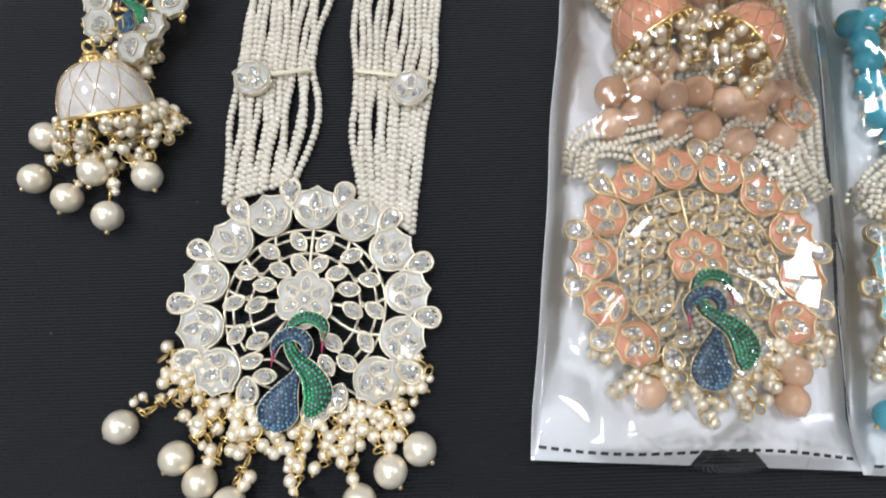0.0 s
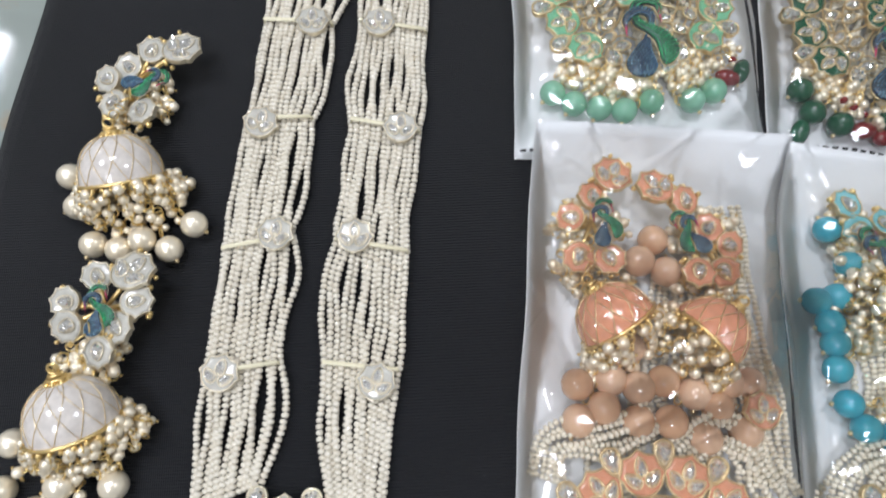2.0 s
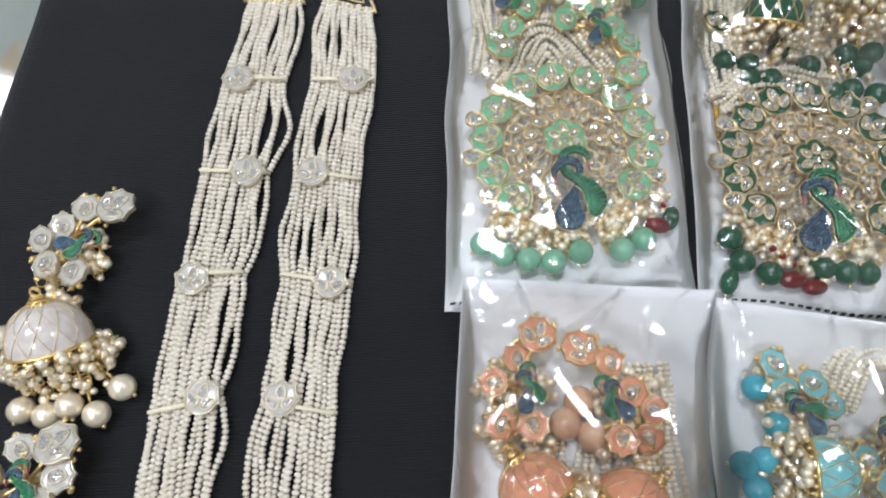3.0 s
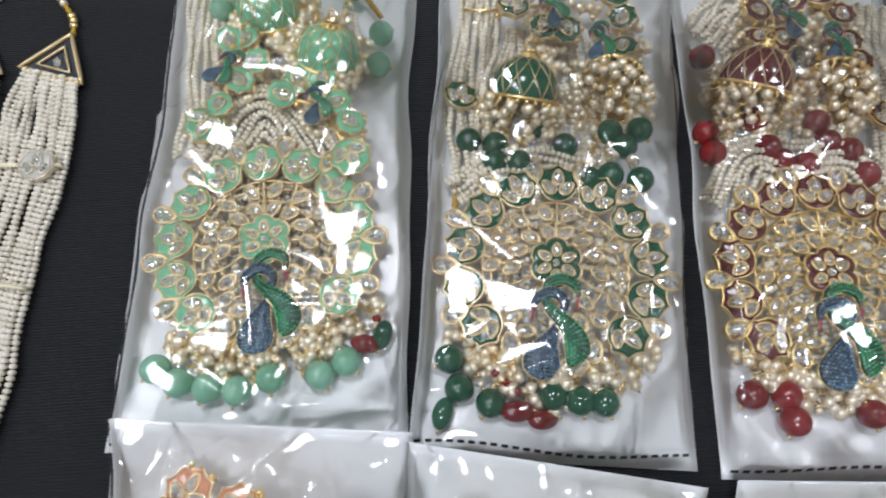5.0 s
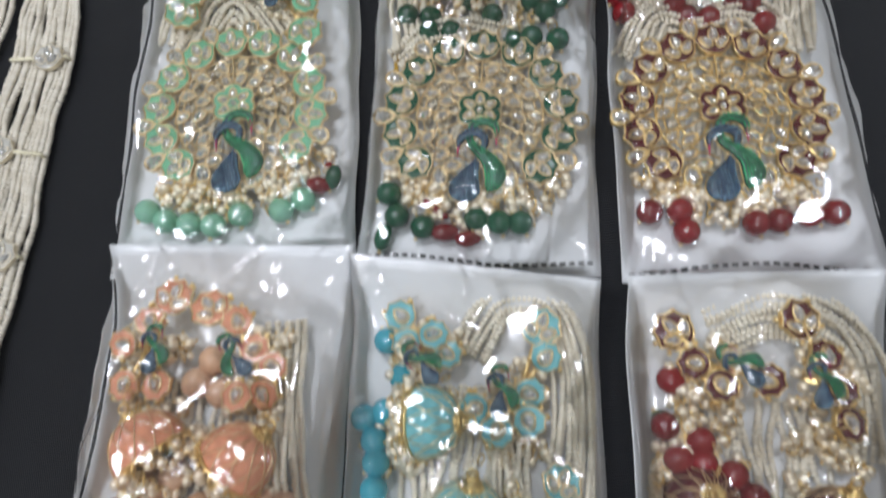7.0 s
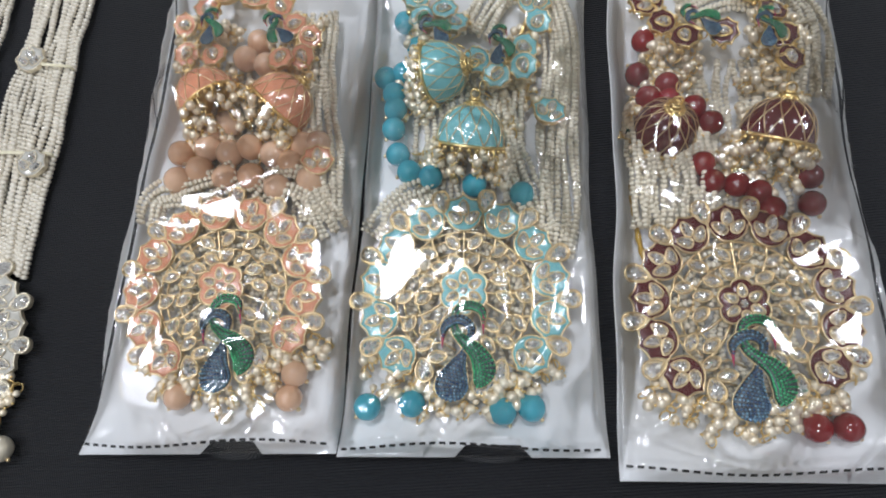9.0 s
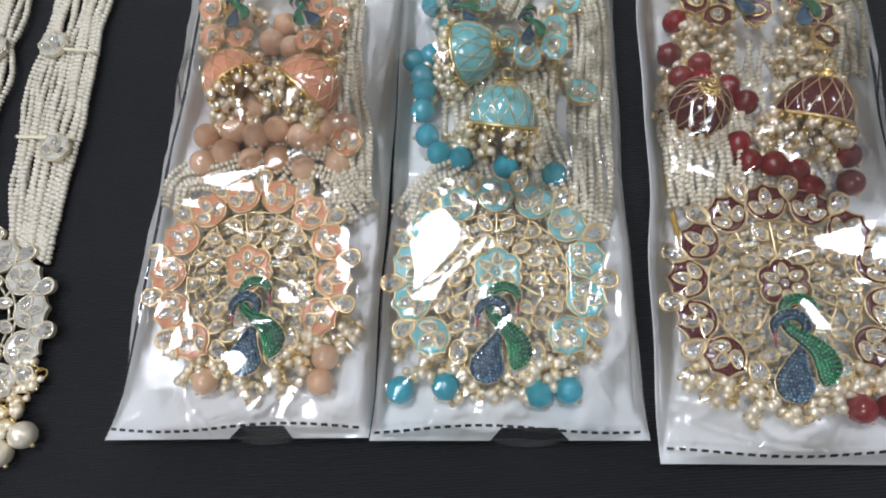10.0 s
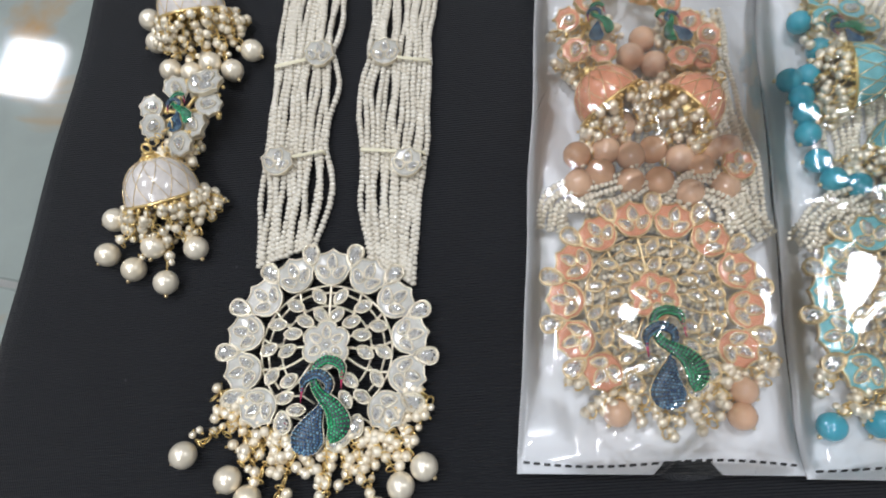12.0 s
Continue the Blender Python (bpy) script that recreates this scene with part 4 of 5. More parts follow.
earring("ivory enamel bell earring with pearl fringe lying on black cloth", "white", (-75.5, 44, 12.6), (-8, 18), 32, 14.6,
        ((-74, 97, 5.8), (-69, 87, 4.2), (-73, 77, 4.4), (-76, 68, 4.2), (-90, 74, 4.3), (-93, 82, 3.9), (-86, 93, 3.9)), ((-81, 82, 25),),
        ((-96, 18), (-83, 14), (-68, 11), (-60, 27), (-98, 33), (-76, 24, 8.0)), 5.0, (-75, 75, 13), 20, CREAM_METAL, "white bell earrings")
earring("ivory enamel bell earring with pearl fringe lying on black cloth", "white", (-89.5, 130, 12.6), (-6, 16), 32, 14.6,
        ((-86, 187, 5.8), (-97, 184, 4.2), (-103, 175, 4.0), (-109, 168, 4.0), (-104, 159, 4.3), (-92, 158, 4.3)), ((-93, 170, -55),),
        ((-114, 129), (-107, 118), (-96, 105), (-86, 105), (-78, 110, 7.0), (-68, 109), (-62, 120)), 5.0, (-75, 75, 13), 20, CREAM_METAL, "white bell earrings")


# ---- pouches ----
def quad(corners, u, v, pinch=0.0):
    """A point of the pouch's outline: u across, v from its bottom to its top."""
    bl, br, tr, tl = [np.array(c, float) for c in corners]
    u, v = np.asarray(u, float)[..., None], np.asarray(v, float)[..., None]
    p = (bl * (1 - u) + br * u) * (1 - v) + (tl * (1 - u) + tr * u) * v
    side = (br - bl) / np.linalg.norm(br - bl)
    wave = 0.55 * np.sin(11 * v + bl[0]) + 0.35 * np.sin(23 * v + 2 * bl[0] + 4 * (u > 0.5))
    return p + side * (0.5 - u) * 2 * pinch * (1 + wave) * np.sin(math.pi * np.clip(v, 0, 1))


def base_height(v, lift):
    """The pouch's top end bends up."""
    v = np.asarray(v, float)
    return 0.7 + lift * np.clip((v - 0.86) / 0.14, 0, 1) ** 1.6 + 0.35 * lift * np.clip((0.08 - v) / 0.08, 0, 1) ** 1.5


def pouch(label, corners, things, lift, pinch, seed, top_dash, flap):
    thing = root("pouch", pose(0, 0, 0), label, "plastic pouch", "pouches with necklace sets")
    nu, nv = 100, 216
    U, V = np.meshgrid(np.linspace(0, 1, nu + 1), np.linspace(0, 1, nv + 1))
    XY = quad(corners, U, V, pinch)
    r = np.random.default_rng(seed)
    base = base_height(V, lift)
    # white back sheet
    step = 4
    bu, bv = nu // step, nv // step
    short = 0.021 * ((U > flap[0]) & (U < flap[1])) if flap else 0.0 * U
    xb = quad(corners, U, short + (1 - short) * V, pinch)[::step, ::step].reshape(-1, 2)
    hb = base[::step, ::step].reshape(-1) - 0.3 + np.array([0.8 * noise.noise((x / 15, y / 26, seed)) + 0.7 * abs(noise.noise((x / 7, y / 10, seed + 4))) for x, y in xb])
    hb = np.maximum(hb, 0.25)
    g = Geo()
    k = bu + 1
    faces = [(j * k + i, j * k + i + 1, (j + 1) * k + i + 1, (j + 1) * k + i) for j in range(bv) for i in range(bu)]
    g.add(np.c_[xb, hb], faces)
    back = put("back_sheet", g.mesh("back_sheet", [SHEET]), thing, label="opaque white plastic back sheet")
    s = back.modifiers.new("thickness", "SOLIDIFY")
    s.thickness, s.offset = 0.0002, -1
    # height of the contents over the grid
    top = base.copy()
    bl, br, tr, tl = [np.array(c, float) for c in corners]
    for t in things:
        for o in t.children_recursive:
            if o.type != "MESH":
                continue
            co = np.empty(len(o.data.vertices) * 3, np.float32)
            o.data.vertices.foreach_get("co", co)
            mw = np.array(o.matrix_world)
            w = (co.reshape(-1, 3) @ mw[:3, :3].T + mw[:3, 3]) * 1000
            u, v = np.full(len(w), 0.5), np.full(len(w), 0.5)
            for _ in range(5):
                p = quad(corners, u, v)
                du = (br - bl) * (1 - v)[:, None] + (tr - tl) * v[:, None]
                dv = (tl - bl) * (1 - u)[:, None] + (tr - br) * u[:, None]
                e = w[:, :2] - p
                det = du[:, 0] * dv[:, 1] - du[:, 1] * dv[:, 0]
                u = u + (e[:, 0] * dv[:, 1] - e[:, 1] * dv[:, 0]) / det
                v = v + (du[:, 0] * e[:, 1] - du[:, 1] * e[:, 0]) / det
            ok = (u > 0.01) & (u < 0.99) & (v > 0.01) & (v < 0.99)
            i, j = np.rint(u[ok] * nu).astype(int), np.rint(v[ok] * nv).astype(int)
            np.maximum.at(top, (j, i), w[ok, 2] + 0.7)
    for _ in range(9):
        p = np.pad(top, 1, mode="edge")
        top = np.maximum.reduce([p[1:-1, 1:-1], p[:-2, 1:-1], p[2:, 1:-1], p[1:-1, :-2], p[1:-1, 2:]])
    # the film is drawn tight over them
    film = top.copy()
    edge = np.minimum(np.minimum(U, 1 - U) * 100, np.minimum(V * 213, (1 - V) * 150))
    cap = base + 0.35 + np.clip(edge, 0, 60) * 2.2
    top = np.minimum(top, cap)
    for it in range(320):
        p = np.pad(film, 1, mode="edge")
        film = np.maximum((p[:-2, 1:-1] + p[2:, 1:-1] + p[1:-1, :-2] + p[1:-1, 2:]) / 4, top)
        film[0], film[-1], film[:, 0], film[:, -1] = base[0] + 0.3, base[-1] + 0.3, base[:, 0] + 0.3, base[:, -1] + 0.3
    # pulled taut, it spans from one high place to the next
    def relax(a, n):
        for _ in range(n):
            q = np.pad(a, 1, mode="edge")
            a = (q[:-2, 1:-1] + q[2:, 1:-1] + q[1:-1, :-2] + q[1:-1, 2:]) / 4
        return a

    floor_line = base + 0.3
    hold = np.clip(edge / 6, 0, 1)
    taut = relax(film, 260)
    for _ in range(3):
        short = np.maximum(top - taut, 0)
        for _ in range(4):
            q = np.pad(short, 1, mode="edge")
            short = np.maximum.reduce([q[1:-1, 1:-1], q[:-2, 1:-1], q[2:, 1:-1], q[1:-1, :-2], q[1:-1, 2:]])
        taut = taut + relax(short, 50)
    film = np.maximum(floor_line, hold * taut + (1 - hold) * film)
    # a finer grid for the creases
    fine = 2
    nu, nv = nu * fine, nv * fine
    for axis, n in ((1, nu), (0, nv)):
        old = np.linspace(0, 1, film.shape[axis])
        film = np.apply_along_axis(lambda a: np.interp(np.linspace(0, 1, n + 1), old, a), axis, film)
    film = relax(film, 4)
    U, V = np.meshgrid(np.linspace(0, 1, nu + 1), np.linspace(0, 1, nv + 1))
    XY = quad(corners, U, V, pinch)
    edge = np.minimum(np.minimum(U, 1 - U) * 100, np.minimum(V * 213, (1 - V) * 150))
    amp = np.clip(edge / 5, 0, 1)
    X, Y = XY[..., 0], XY[..., 1]
    # creases: sharp straight folds that meet in points, and a few long soft ones
    folds = np.zeros_like(film)
    for star in range(23):
        cx, cy = r.uniform(0.05, 0.95), r.uniform(0.03, 0.97)
        c = quad(corners, np.array(cx), np.array(cy))
        first = r.uniform(0, 2 * math.pi)
        rays = int(r.integers(2, 5))
        for ray in range(rays):
            a = first + 2 * math.pi * ray / rays + r.normal(0, 0.35)
            dx, dy = X - c[0], Y - c[1]
            along, across = dx * math.cos(a) + dy * math.sin(a), -dx * math.sin(a) + dy * math.cos(a)
            across = across + 0.05 * along * np.sin(along / 11 + cx * 9)
            l, w = (r.uniform(25, 80), r.uniform(0.55, 0.95)) if star % 3 else (r.uniform(20, 50), r.uniform(1.6, 3.0))
            run = np.clip(along / l, 0, 1)
            folds = np.maximum(folds, r.uniform(0.28, 0.62) * w * np.exp(-np.abs(across / w) ** 1.5) * np.clip((along + 2) / 3, 0, 1) * (1 - run) ** 0.6)
    soft = np.array([noise.noise((x / 26, y / 36, seed * 1.7)) for x, y in zip(X.ravel(), Y.ravel())]).reshape(X.shape)
    film = film + amp * (folds + 0.33 * np.abs(soft))
    # fans of tight folds at both ends
    for end in (V, 1 - V):
        near = np.clip(1 - end * 213 / 24, 0, 1) * np.clip(end * 213 / 4, 0, 1)
        film = film + 0.4 * near * np.abs(np.sin(U * 17 + 2.2 * np.sin(U * 9 + seed))) * amp
    k = nu + 1
    faces = [(j * k + i, j * k + i + 1, (j + 1) * k + i + 1, (j + 1) * k + i) for j in range(nv) for i in range(nu)]
    put("clear_film", Geo().add(np.c_[X.ravel(), Y.ravel(), film.ravel()], faces).mesh("clear_film", [FILM]), thing, label="crinkled clear plastic front film")
    # printed dashes along the ends
    rows = [(0.018, 0.02, 0.98, 0.0)] + ([(1 - 0.012, 0.03, 0.62, 0.0)] if top_dash else [])
    g = Geo()
    for v0, u0, u1, _ in rows:
        n = int((u1 - u0) * 100 / 3.6)
        for i in range(n):
            ua, ub = u0 + (u1 - u0) * i / n, u0 + (u1 - u0) * (i + 0.62) / n
            q = []
            for uu, dv in ((ua, -0.0022), (ub, -0.0022), (ub, 0.0022), (ua, 0.0022)):
                vv = v0 + dv + 0.006 * math.sin(uu * 7 + seed)
                p = quad(corners, np.array(uu), np.array(vv), pinch)
                q.append((p[0], p[1], float(film[int(np.clip(vv, 0, 1) * nv), int(uu * nu)]) + 0.35))
            g.add(q, [(0, 1, 2, 3)], 0, False)
    tagged(put("dashed_line", g.mesh("dashed_line", [INK]), thing, label="printed black dashes"), kind="stuff")
    # clear lip below the bottom seam
    if flap:
        u = np.linspace(flap[0], flap[1], 40)
        g = Geo()
        rows = []
        for d in np.linspace(0, 2.2, 6):
            p = quad(corners, u, -d / 213 * np.sin(math.pi * np.linspace(0, 1, 40)) ** 0.5)
            rows.append(np.c_[p, 0.5 + 0.35 * lift * (1 - d / 3) + 0.12 * np.sin(u * 19 + 0.4 * d)])
        g.add(np.concatenate(rows), [(j * 40 + i, j * 40 + i + 1, (j + 1) * 40 + i + 1, (j + 1) * 40 + i) for j in range(5) for i in range(39)])
        put("clear_lip", g.mesh("clear_lip", [FILM]), thing, label="clear film lip beyond the seam")
    return thing


POUCHES = []
SET_LABEL = "{} peacock pendant necklace with ivory bead strands inside clear pouch"
EAR_LABEL = "{} enamel bell earring with beads and pearls inside clear pouch"
PZ = 10.5


def coral_set():
    n, m = necklace("necklace", SET_LABEL.format("coral"), "coral", PALE_GOLD, 121.3, 34.8, PZ, 20.0,
                    ((113, -7), (156, 9), (156, 0)), 6.0,
                    ((((129, 165, 5), (135, 140, 7), (141, 117, 7), (148, 93, 7), (152, 70, 6)), 16, 10),
                     (((80, 58, 5), (82, 70, 7), (98, 75, 8), (112, 84, 8)), 13, 8), (((124, 74, 6), (134, 84, 9), (146, 80, 8), (158, 66, 6)), 14, 8)))
    loose_station(n, m, "coral", PALE_GOLD, 147, 93, 13)
    for bx, by in ((96, 102), (115, 97), (134, 92), (86, 90), (108, 82), (131, 81), (137, 101), (106, 147), (112, 136)):
        loose_bead(n, m, bx, by, 8.0, BEAD["coral"], 5.6)
    a = earring(EAR_LABEL.format("coral"), "coral", (96, 112, 14), (-0.72, 0.7), 10, 13.4,
                ((87, 167, 5.4), (81, 157, 4.2), (74, 147, 4.0), (79, 133, 4.3), (90, 135, 4.3)), ((86, 148, 20),),
                ((102, 106), (97, 94), (107, 93), (88, 78), (96, 84), (102, 138)), 8.0, (-50, 60, 12), 12, PALE_GOLD, "coral bell earrings", 15.0, 1.0)
    b = earring(EAR_LABEL.format("coral"), "coral", (125, 113, 14), (0.6, 0.8), 10, 13.4,
                ((103, 165, 5.4), (114, 162, 4.2), (123, 153, 4.2), (131, 148, 4.0), (121, 136, 4.2), (130, 138, 4.2)), ((116, 150, 35),),
                ((126, 95), (144, 102), (119, 84), (144, 86)), 8.0, (-70, 50, 12), 12, PALE_GOLD, "coral bell earrings", 15.0, 1.0, True)
    POUCHES.append(("clear plastic pouch with white back holding a coral necklace set", ((81, -34), (178, -16), (151, 196), (56, 183)), (n, a, b), 15, 0.9, 3, False, (0.50, 0.72)))


def blue_set():
    n, m = necklace("necklace", SET_LABEL.format("sky blue"), "blue", PALE_GOLD, 214.6, 47.5, PZ, 9.6,
                    ((186, 2), (202, 6), (235, 9), (245, 12)), 6.0,
                    ((((199, 165, 4), (208, 184, 6), (226, 184, 7), (238, 160, 7), (240, 118, 7), (245, 88, 7), (246, 70, 5)), 15, 11),
                     (((217, 135, 6), (224, 105, 8), (240, 78, 6)), 14, 8), (((178, 66, 5), (184, 80, 7), (196, 88, 8)), 18, 9)))
    loose_station(n, m, "blue", PALE_GOLD, 236, 126, 14)
    a = earring(EAR_LABEL.format("sky blue"), "blue", (207, 108, 14), (0.0, 1.0), 30, 13.4,
                ((223, 176, 5.4), (226, 166, 4.2), (222, 153, 4.3), (223, 144, 4.3), (213, 139, 4.3), (204, 145, 4.2)), ((212, 153, 20),),
                ((211, 93), (230, 92), (193, 94), (184, 95), (178, 102)), 8.0, (-60, 60, 10), 12, PALE_GOLD, "sky blue bell earrings", 15.0, 1.0)
    b = earring(EAR_LABEL.format("sky blue"), "blue", (187, 138, 13), (1.0, 0.15), 20, 12.6,
                ((173, 173, 4.4), (177, 164, 4.2), (186, 168, 4.2), (192, 162, 4.0)), ((183, 158, 60),),
                ((169, 164), (166, 136), (173, 139), (171, 129), (173, 122), (174, 113), (177, 152)), 8.0, (-60, 60, 10), 14, PALE_GOLD, "sky blue bell earrings", 14.0, 1.0)
    POUCHES.append(("clear plastic pouch with white back holding a sky blue necklace set", ((178.5, -17), (274, 0), (242, 196), (150, 193)), (n, a, b), 15, 0.9, 5, False, (0.45, 0.70)))


def maroon_set():
    n, m = necklace("necklace", SET_LABEL.format("maroon"), "maroon", PALE_GOLD, 314.1, 58.2, PZ, 13.2,
                    ((341, 22), (351, 24)), 6.0,
                    ((((275, 132, 5), (277, 112, 8), (281, 86, 7)), 16, 10), (((292, 132, 5), (294, 112, 8), (296, 86, 7)), 14, 8),
                     (((284, 186, 4), (302, 196, 6), (322, 194, 7), (333, 178, 7), (334, 150, 6)), 20, 11)))
    loose_cord(n, m, ((272, 104, 3), (273, 96, 4), (277, 80, 4), (282, 68, 3)))
    put("spacer_bar", Geo().add(*tube(local(m, [(321, 177, 11), (336, 181, 11)]), 0.8, 6), 0).mesh("spacer_bar", [CREAM_METAL]), n)
    loose_bead(n, m, 268, 152, 7, BEAD["green"], 3.6)
    loose_bead(n, m, 269, 126, 6, BEAD["green"], 2.6)
    a = earring(EAR_LABEL.format("maroon"), "maroon", (321, 125, 14), (0.1, 1.0), 28, 13.4,
                ((310, 192, 5.4), (318, 181, 4.3), (322, 170, 4.2), (325, 160, 4.3)), ((316, 173, 20),),
                ((310, 107), (318, 105), (323, 99), (337, 103), (336, 114), (301, 107), (297, 114)), 8.0, (-60, 60, 9), 12, GOLD, "maroon bell earrings", 15.0, 1.0)
    b = earring(EAR_LABEL.format("maroon"), "maroon", (282, 127, 5), (0.2, 1.0), 75, 12.6,
                ((269, 182, 5.4), (276, 172, 4.2), (285, 166, 4.2), (300, 170, 4.2)), ((290, 174, 70),),
                ((270, 166), (269, 150), (274, 140), (281, 147), (282, 140), (292, 138), (299, 132)), 8.0, (-160, 160, 12), 16, GOLD, "maroon bell earrings", 14.0, 1.0)
    POUCHES.append(("clear plastic pouch with white back holding a maroon necklace set", ((278, -7), (375, 10), (340, 215), (252, 200)), (n, a, b), 13, 1.4, 8, False, None))


def mint_set():
    n, m = necklace("necklace", SET_LABEL.format("mint green"), "mint", PALE_GOLD, 87.4, 249.1, PZ, 17.6,
                    ((61, 201), (70, 198), (80, 198), (90, 199), (100, 205), (116, 209), (124, 215)), 6.0,
                    ((((30, 362, 5), (38, 330, 6), (46, 305, 7), (50, 280, 6)), 15, 9), (((56, 276, 5), (66, 300, 8), (78, 302, 8), (100, 282, 7)), 22, 11)))
    loose_bead(n, m, 129, 222, 6, BEAD["maroon"], 4.2, True)
    loose_bead(n, m, 134, 226, 6, BEAD["green"], 4.2, True)
    for i in range(5):
        loose_bead(n, m, 131 - 0.3 * i, 229 + 2.4 * i, 5, BEAD["maroon"] if i % 2 else PEARL, 1.6)
    loose_cord(n, m, ((96, 366, 6), (100, 361, 7), (106, 355, 6)))
    a = earring(EAR_LABEL.format("mint green"), "mint", (90, 330, 9), (0.3, 1.0), 60, 12.6,
                ((83, 315, 4.3), (92, 317, 4.3), (79, 307, 4.3), (100, 308, 4.2), (107, 300, 4.3), (110, 287, 5.6)), ((93, 306, 15),),
                ((92, 366), (108, 346), (110, 331), (72, 367)), 8.0, (-120, 160, 12), 16, PALE_GOLD, "mint bell earrings", 15.0, 1.0)
    b = earring(EAR_LABEL.format("mint green"), "mint", (61, 347, 8), (-0.2, 1.0), 70, 12.6,
                ((52, 328, 4.3), (58, 330, 4.2), (61, 311, 4.3), (65, 320, 4.2), (54, 290, 5.6), (57, 299, 4.0)), ((55, 315, -25),),
                ((47, 369), (58, 370), (41, 346), (50, 350)), 8.0, (-160, 160, 12), 16, PALE_GOLD, "mint bell earrings", 15.0, 1.0)
    POUCHES.append(("clear plastic pouch with white back holding a mint green necklace set", ((51, 172), (150, 190), (112, 404), (10, 383)), (n, a, b), 3, 1.8, 11, True, None))


def green_set():
    n, m = necklace("necklace", SET_LABEL.format("dark green"), "green", PALE_GOLD, 189.1, 258.4, PZ, 5.7,
                    ((158, 222), (163, 213), (174, 210), (194, 216), (203, 216), (211, 217)), 6.0,
                    ((((143, 380, 5), (146, 350, 7), (147, 324, 7), (155, 288, 6)), 17, 10), (((150, 282, 5), (164, 294, 8), (180, 299, 8), (194, 298, 7)), 16, 9)))
    loose_station(n, m, "green", PALE_GOLD, 145, 320, 13)
    loose_bead(n, m, 159, 204, 5, BEAD["green"], 4.4, True)
    loose_bead(n, m, 183, 209, 6, BEAD["maroon"], 4.6, True)
    loose_bead(n, m, 192, 208, 5, BEAD["maroon"], 4.2, True)
    for i in range(6):
        loose_bead(n, m, 172 + 2.0 * i, 221 - 1.2 * i, 8, BEAD["maroon"] if i % 2 else PEARL, 1.6)
    loose_cord(n, m, ((149, 288, 4), (150, 279, 5), (152, 268, 4)))
    put("spacer_bar", Geo().add(*tube(local(m, [(139, 361, 10.5), (157, 364, 10.5)]), 0.7, 6), 0).mesh("spacer_bar", [GOLD]), n)
    a = earring(EAR_LABEL.format("dark green"), "green", (168, 323, 13), (0.0, 1.0), 32, 13.4,
                ((159, 363, 5.2), (172, 356, 4.3), (181, 356, 4.3), (180, 384, 5.4), (173, 376, 4.2)), ((174, 364, 30),),
                ((151, 304), (161, 304), (162, 297), (171, 298), (175, 315), (187, 308)), 8.0, (-60, 60, 9), 12, PALE_GOLD, "dark green bell earrings", 15.0, 1.0)
    b = earring(EAR_LABEL.format("dark green"), "green", (201, 332, 13), (0.1, 1.0), -38, 13.0,
                ((198, 377, 5.4), (202, 365, 4.2), (203, 351, 4.3), (204, 343, 4.0)), ((194, 352, 10),),
                ((214, 320), (209, 312), (203, 317), (197, 296), (205, 299), (216, 299)), 8.0, (-60, 60, 9), 14, PALE_GOLD, "dark green bell earrings", 15.0, 1.0)
    POUCHES.append(("clear plastic pouch with white back holding a dark green necklace set", ((150, 189), (244, 201), (222, 415), (122, 405)), (n, a, b), 3, 1.4, 13, True, None))


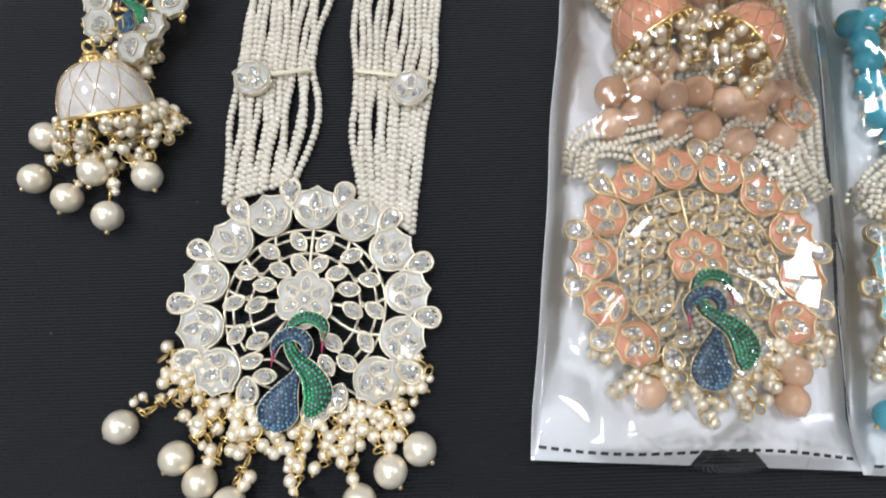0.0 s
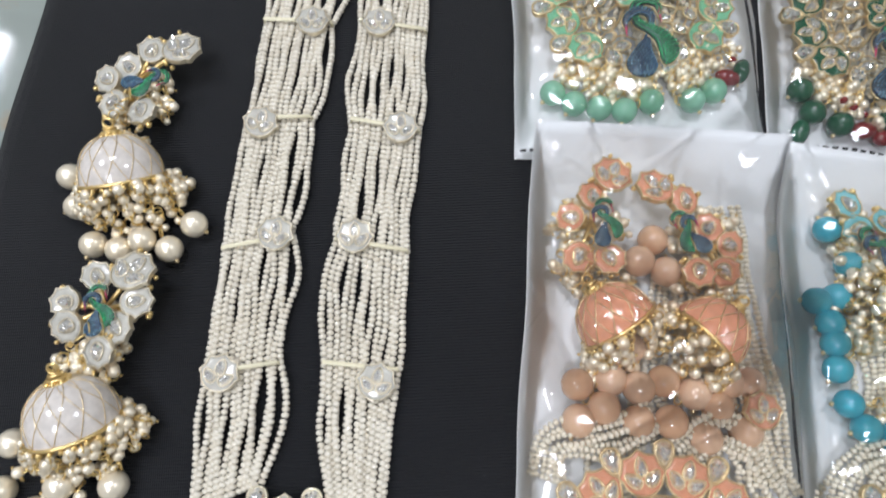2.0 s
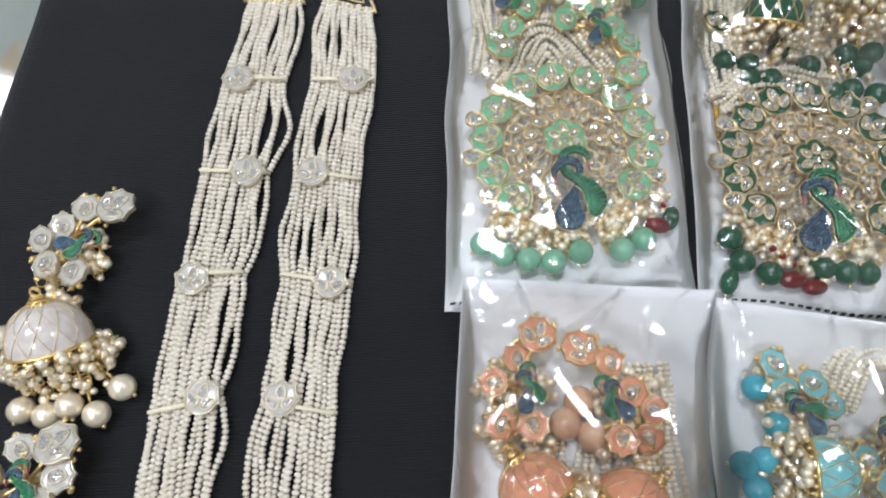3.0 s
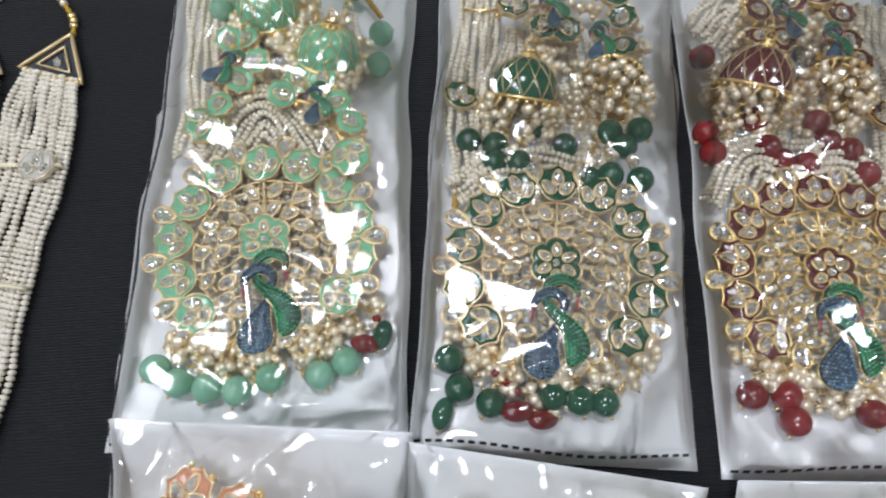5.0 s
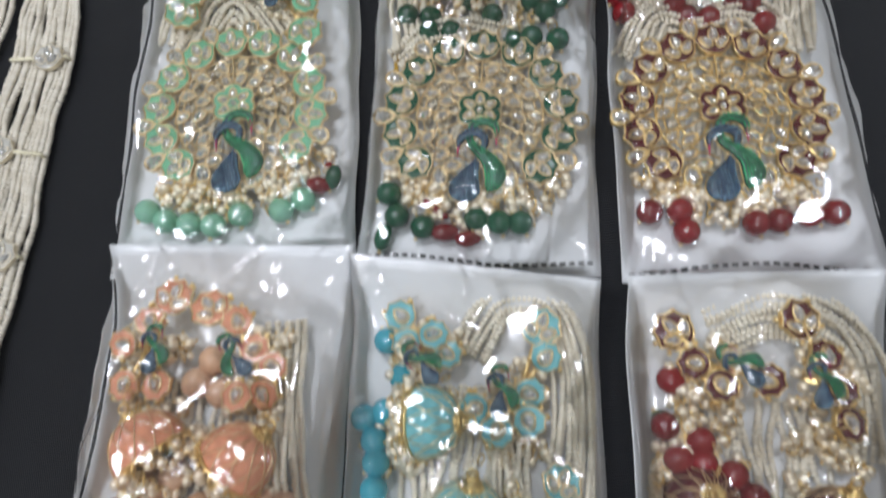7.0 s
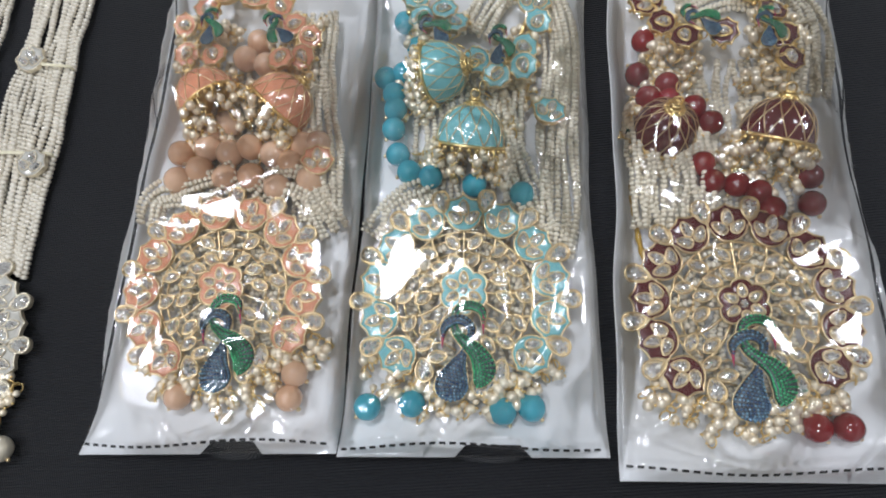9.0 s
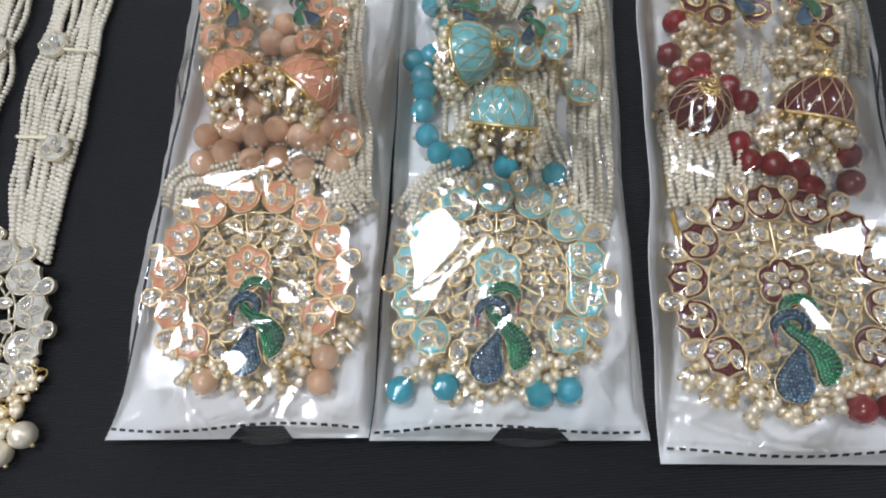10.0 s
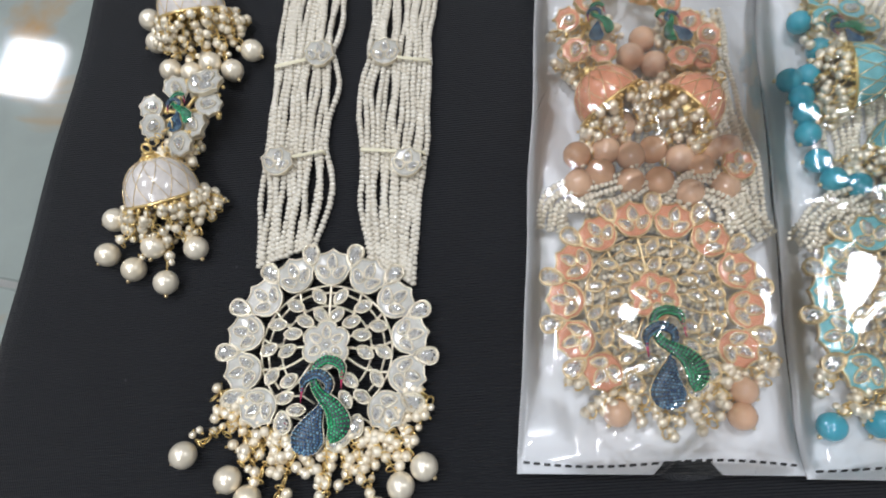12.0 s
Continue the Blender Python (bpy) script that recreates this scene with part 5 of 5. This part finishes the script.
def red_set():
    n, m = necklace("necklace", SET_LABEL.format("dark red"), "maroon", GOLD, 282.7, 271.8, PZ, 8.9,
                    ((259, 228), (270, 230), (273, 222), (298, 229), (306, 231), (317, 235), (326, 237)), 6.0,
                    ((((237, 368, 5), (248, 384, 7), (266, 376, 6)), 20, 11), (((304, 395, 5), (303, 369, 7), (309, 344, 7), (312, 306, 6)), 15, 10),
                     (((249, 294, 5), (256, 313, 8), (272, 314, 8), (292, 318, 8), (306, 304, 6)), 22, 11)))
    loose_station(n, m, "maroon", GOLD, 304, 340, 12)
    loose_cord(n, m, ((280, 370, 8), (282, 360, 9), (283, 350, 8)))
    loose_cord(n, m, ((265, 363, 8), (266, 354, 9), (269, 344, 8)))
    a = earring(EAR_LABEL.format("dark red"), "maroon", (254, 343, 13), (0.1, 1.0), 32, 13.4,
                ((256, 392, 5.4), (254, 377, 4.2), (255, 365, 4.2), (264, 366, 4.2), (268, 384, 4.0)), ((265, 375, 40),),
                ((236, 357), (242, 315), (239, 323), (257, 332), (262, 321), (267, 316)), 8.0, (-60, 60, 9), 12, GOLD, "dark red bell earrings", 15.0, 1.0)
    b = earring(EAR_LABEL.format("dark red"), "maroon", (283, 345, 13), (0.0, 1.0), -38, 13.4,
                ((279, 391, 5.6), (287, 382, 4.2), (289, 369, 4.2), (293, 361, 4.2)), ((283, 367, 15),),
                ((276, 316), (280, 335), (284, 327), (292, 325), (298, 316)), 8.0, (-60, 60, 9), 14, GOLD, "dark red bell earrings", 15.0, 1.0)
    POUCHES.append(("clear plastic pouch with white back holding a dark red necklace set", ((252, 200), (349, 215), (309, 427), (221, 405)), (n, a, b), 3, 1.4, 17, True, None))


for build in (coral_set, blue_set, maroon_set, mint_set, green_set, red_set):
    build()
bpy.context.view_layer.update()
for row in POUCHES:
    pouch(*row)


# ---- floor tiles ----
def tiles():
    size, gap = 0.60, 0.0015
    g = Geo()
    h = size / 2 - gap
    b = 0.001
    v = [(-h, -h, 0), (h, -h, 0), (h, h, 0), (-h, h, 0), (-h, -h, 0.004), (h, -h, 0.004), (h, h, 0.004), (-h, h, 0.004),
         (-h + b, -h + b, 0.005), (h - b, -h + b, 0.005), (h - b, h - b, 0.005), (-h + b, h - b, 0.005)]
    f = [(i, (i + 1) % 4, 4 + (i + 1) % 4, 4 + i) for i in range(4)] + [(4 + i, 4 + (i + 1) % 4, 8 + (i + 1) % 4, 8 + i) for i in range(4)] + [(8, 9, 10, 11)]
    me = g.add(v, f, 0, False).mesh("tile", [MARBLE], 1.0)
    for i in range(10):
        for j in range(10):
            o = new("tile", me)
            o.parent = floor
            o.location = (-3.28 + size * i, -2.7 + size * j, -0.0100)


tiles()
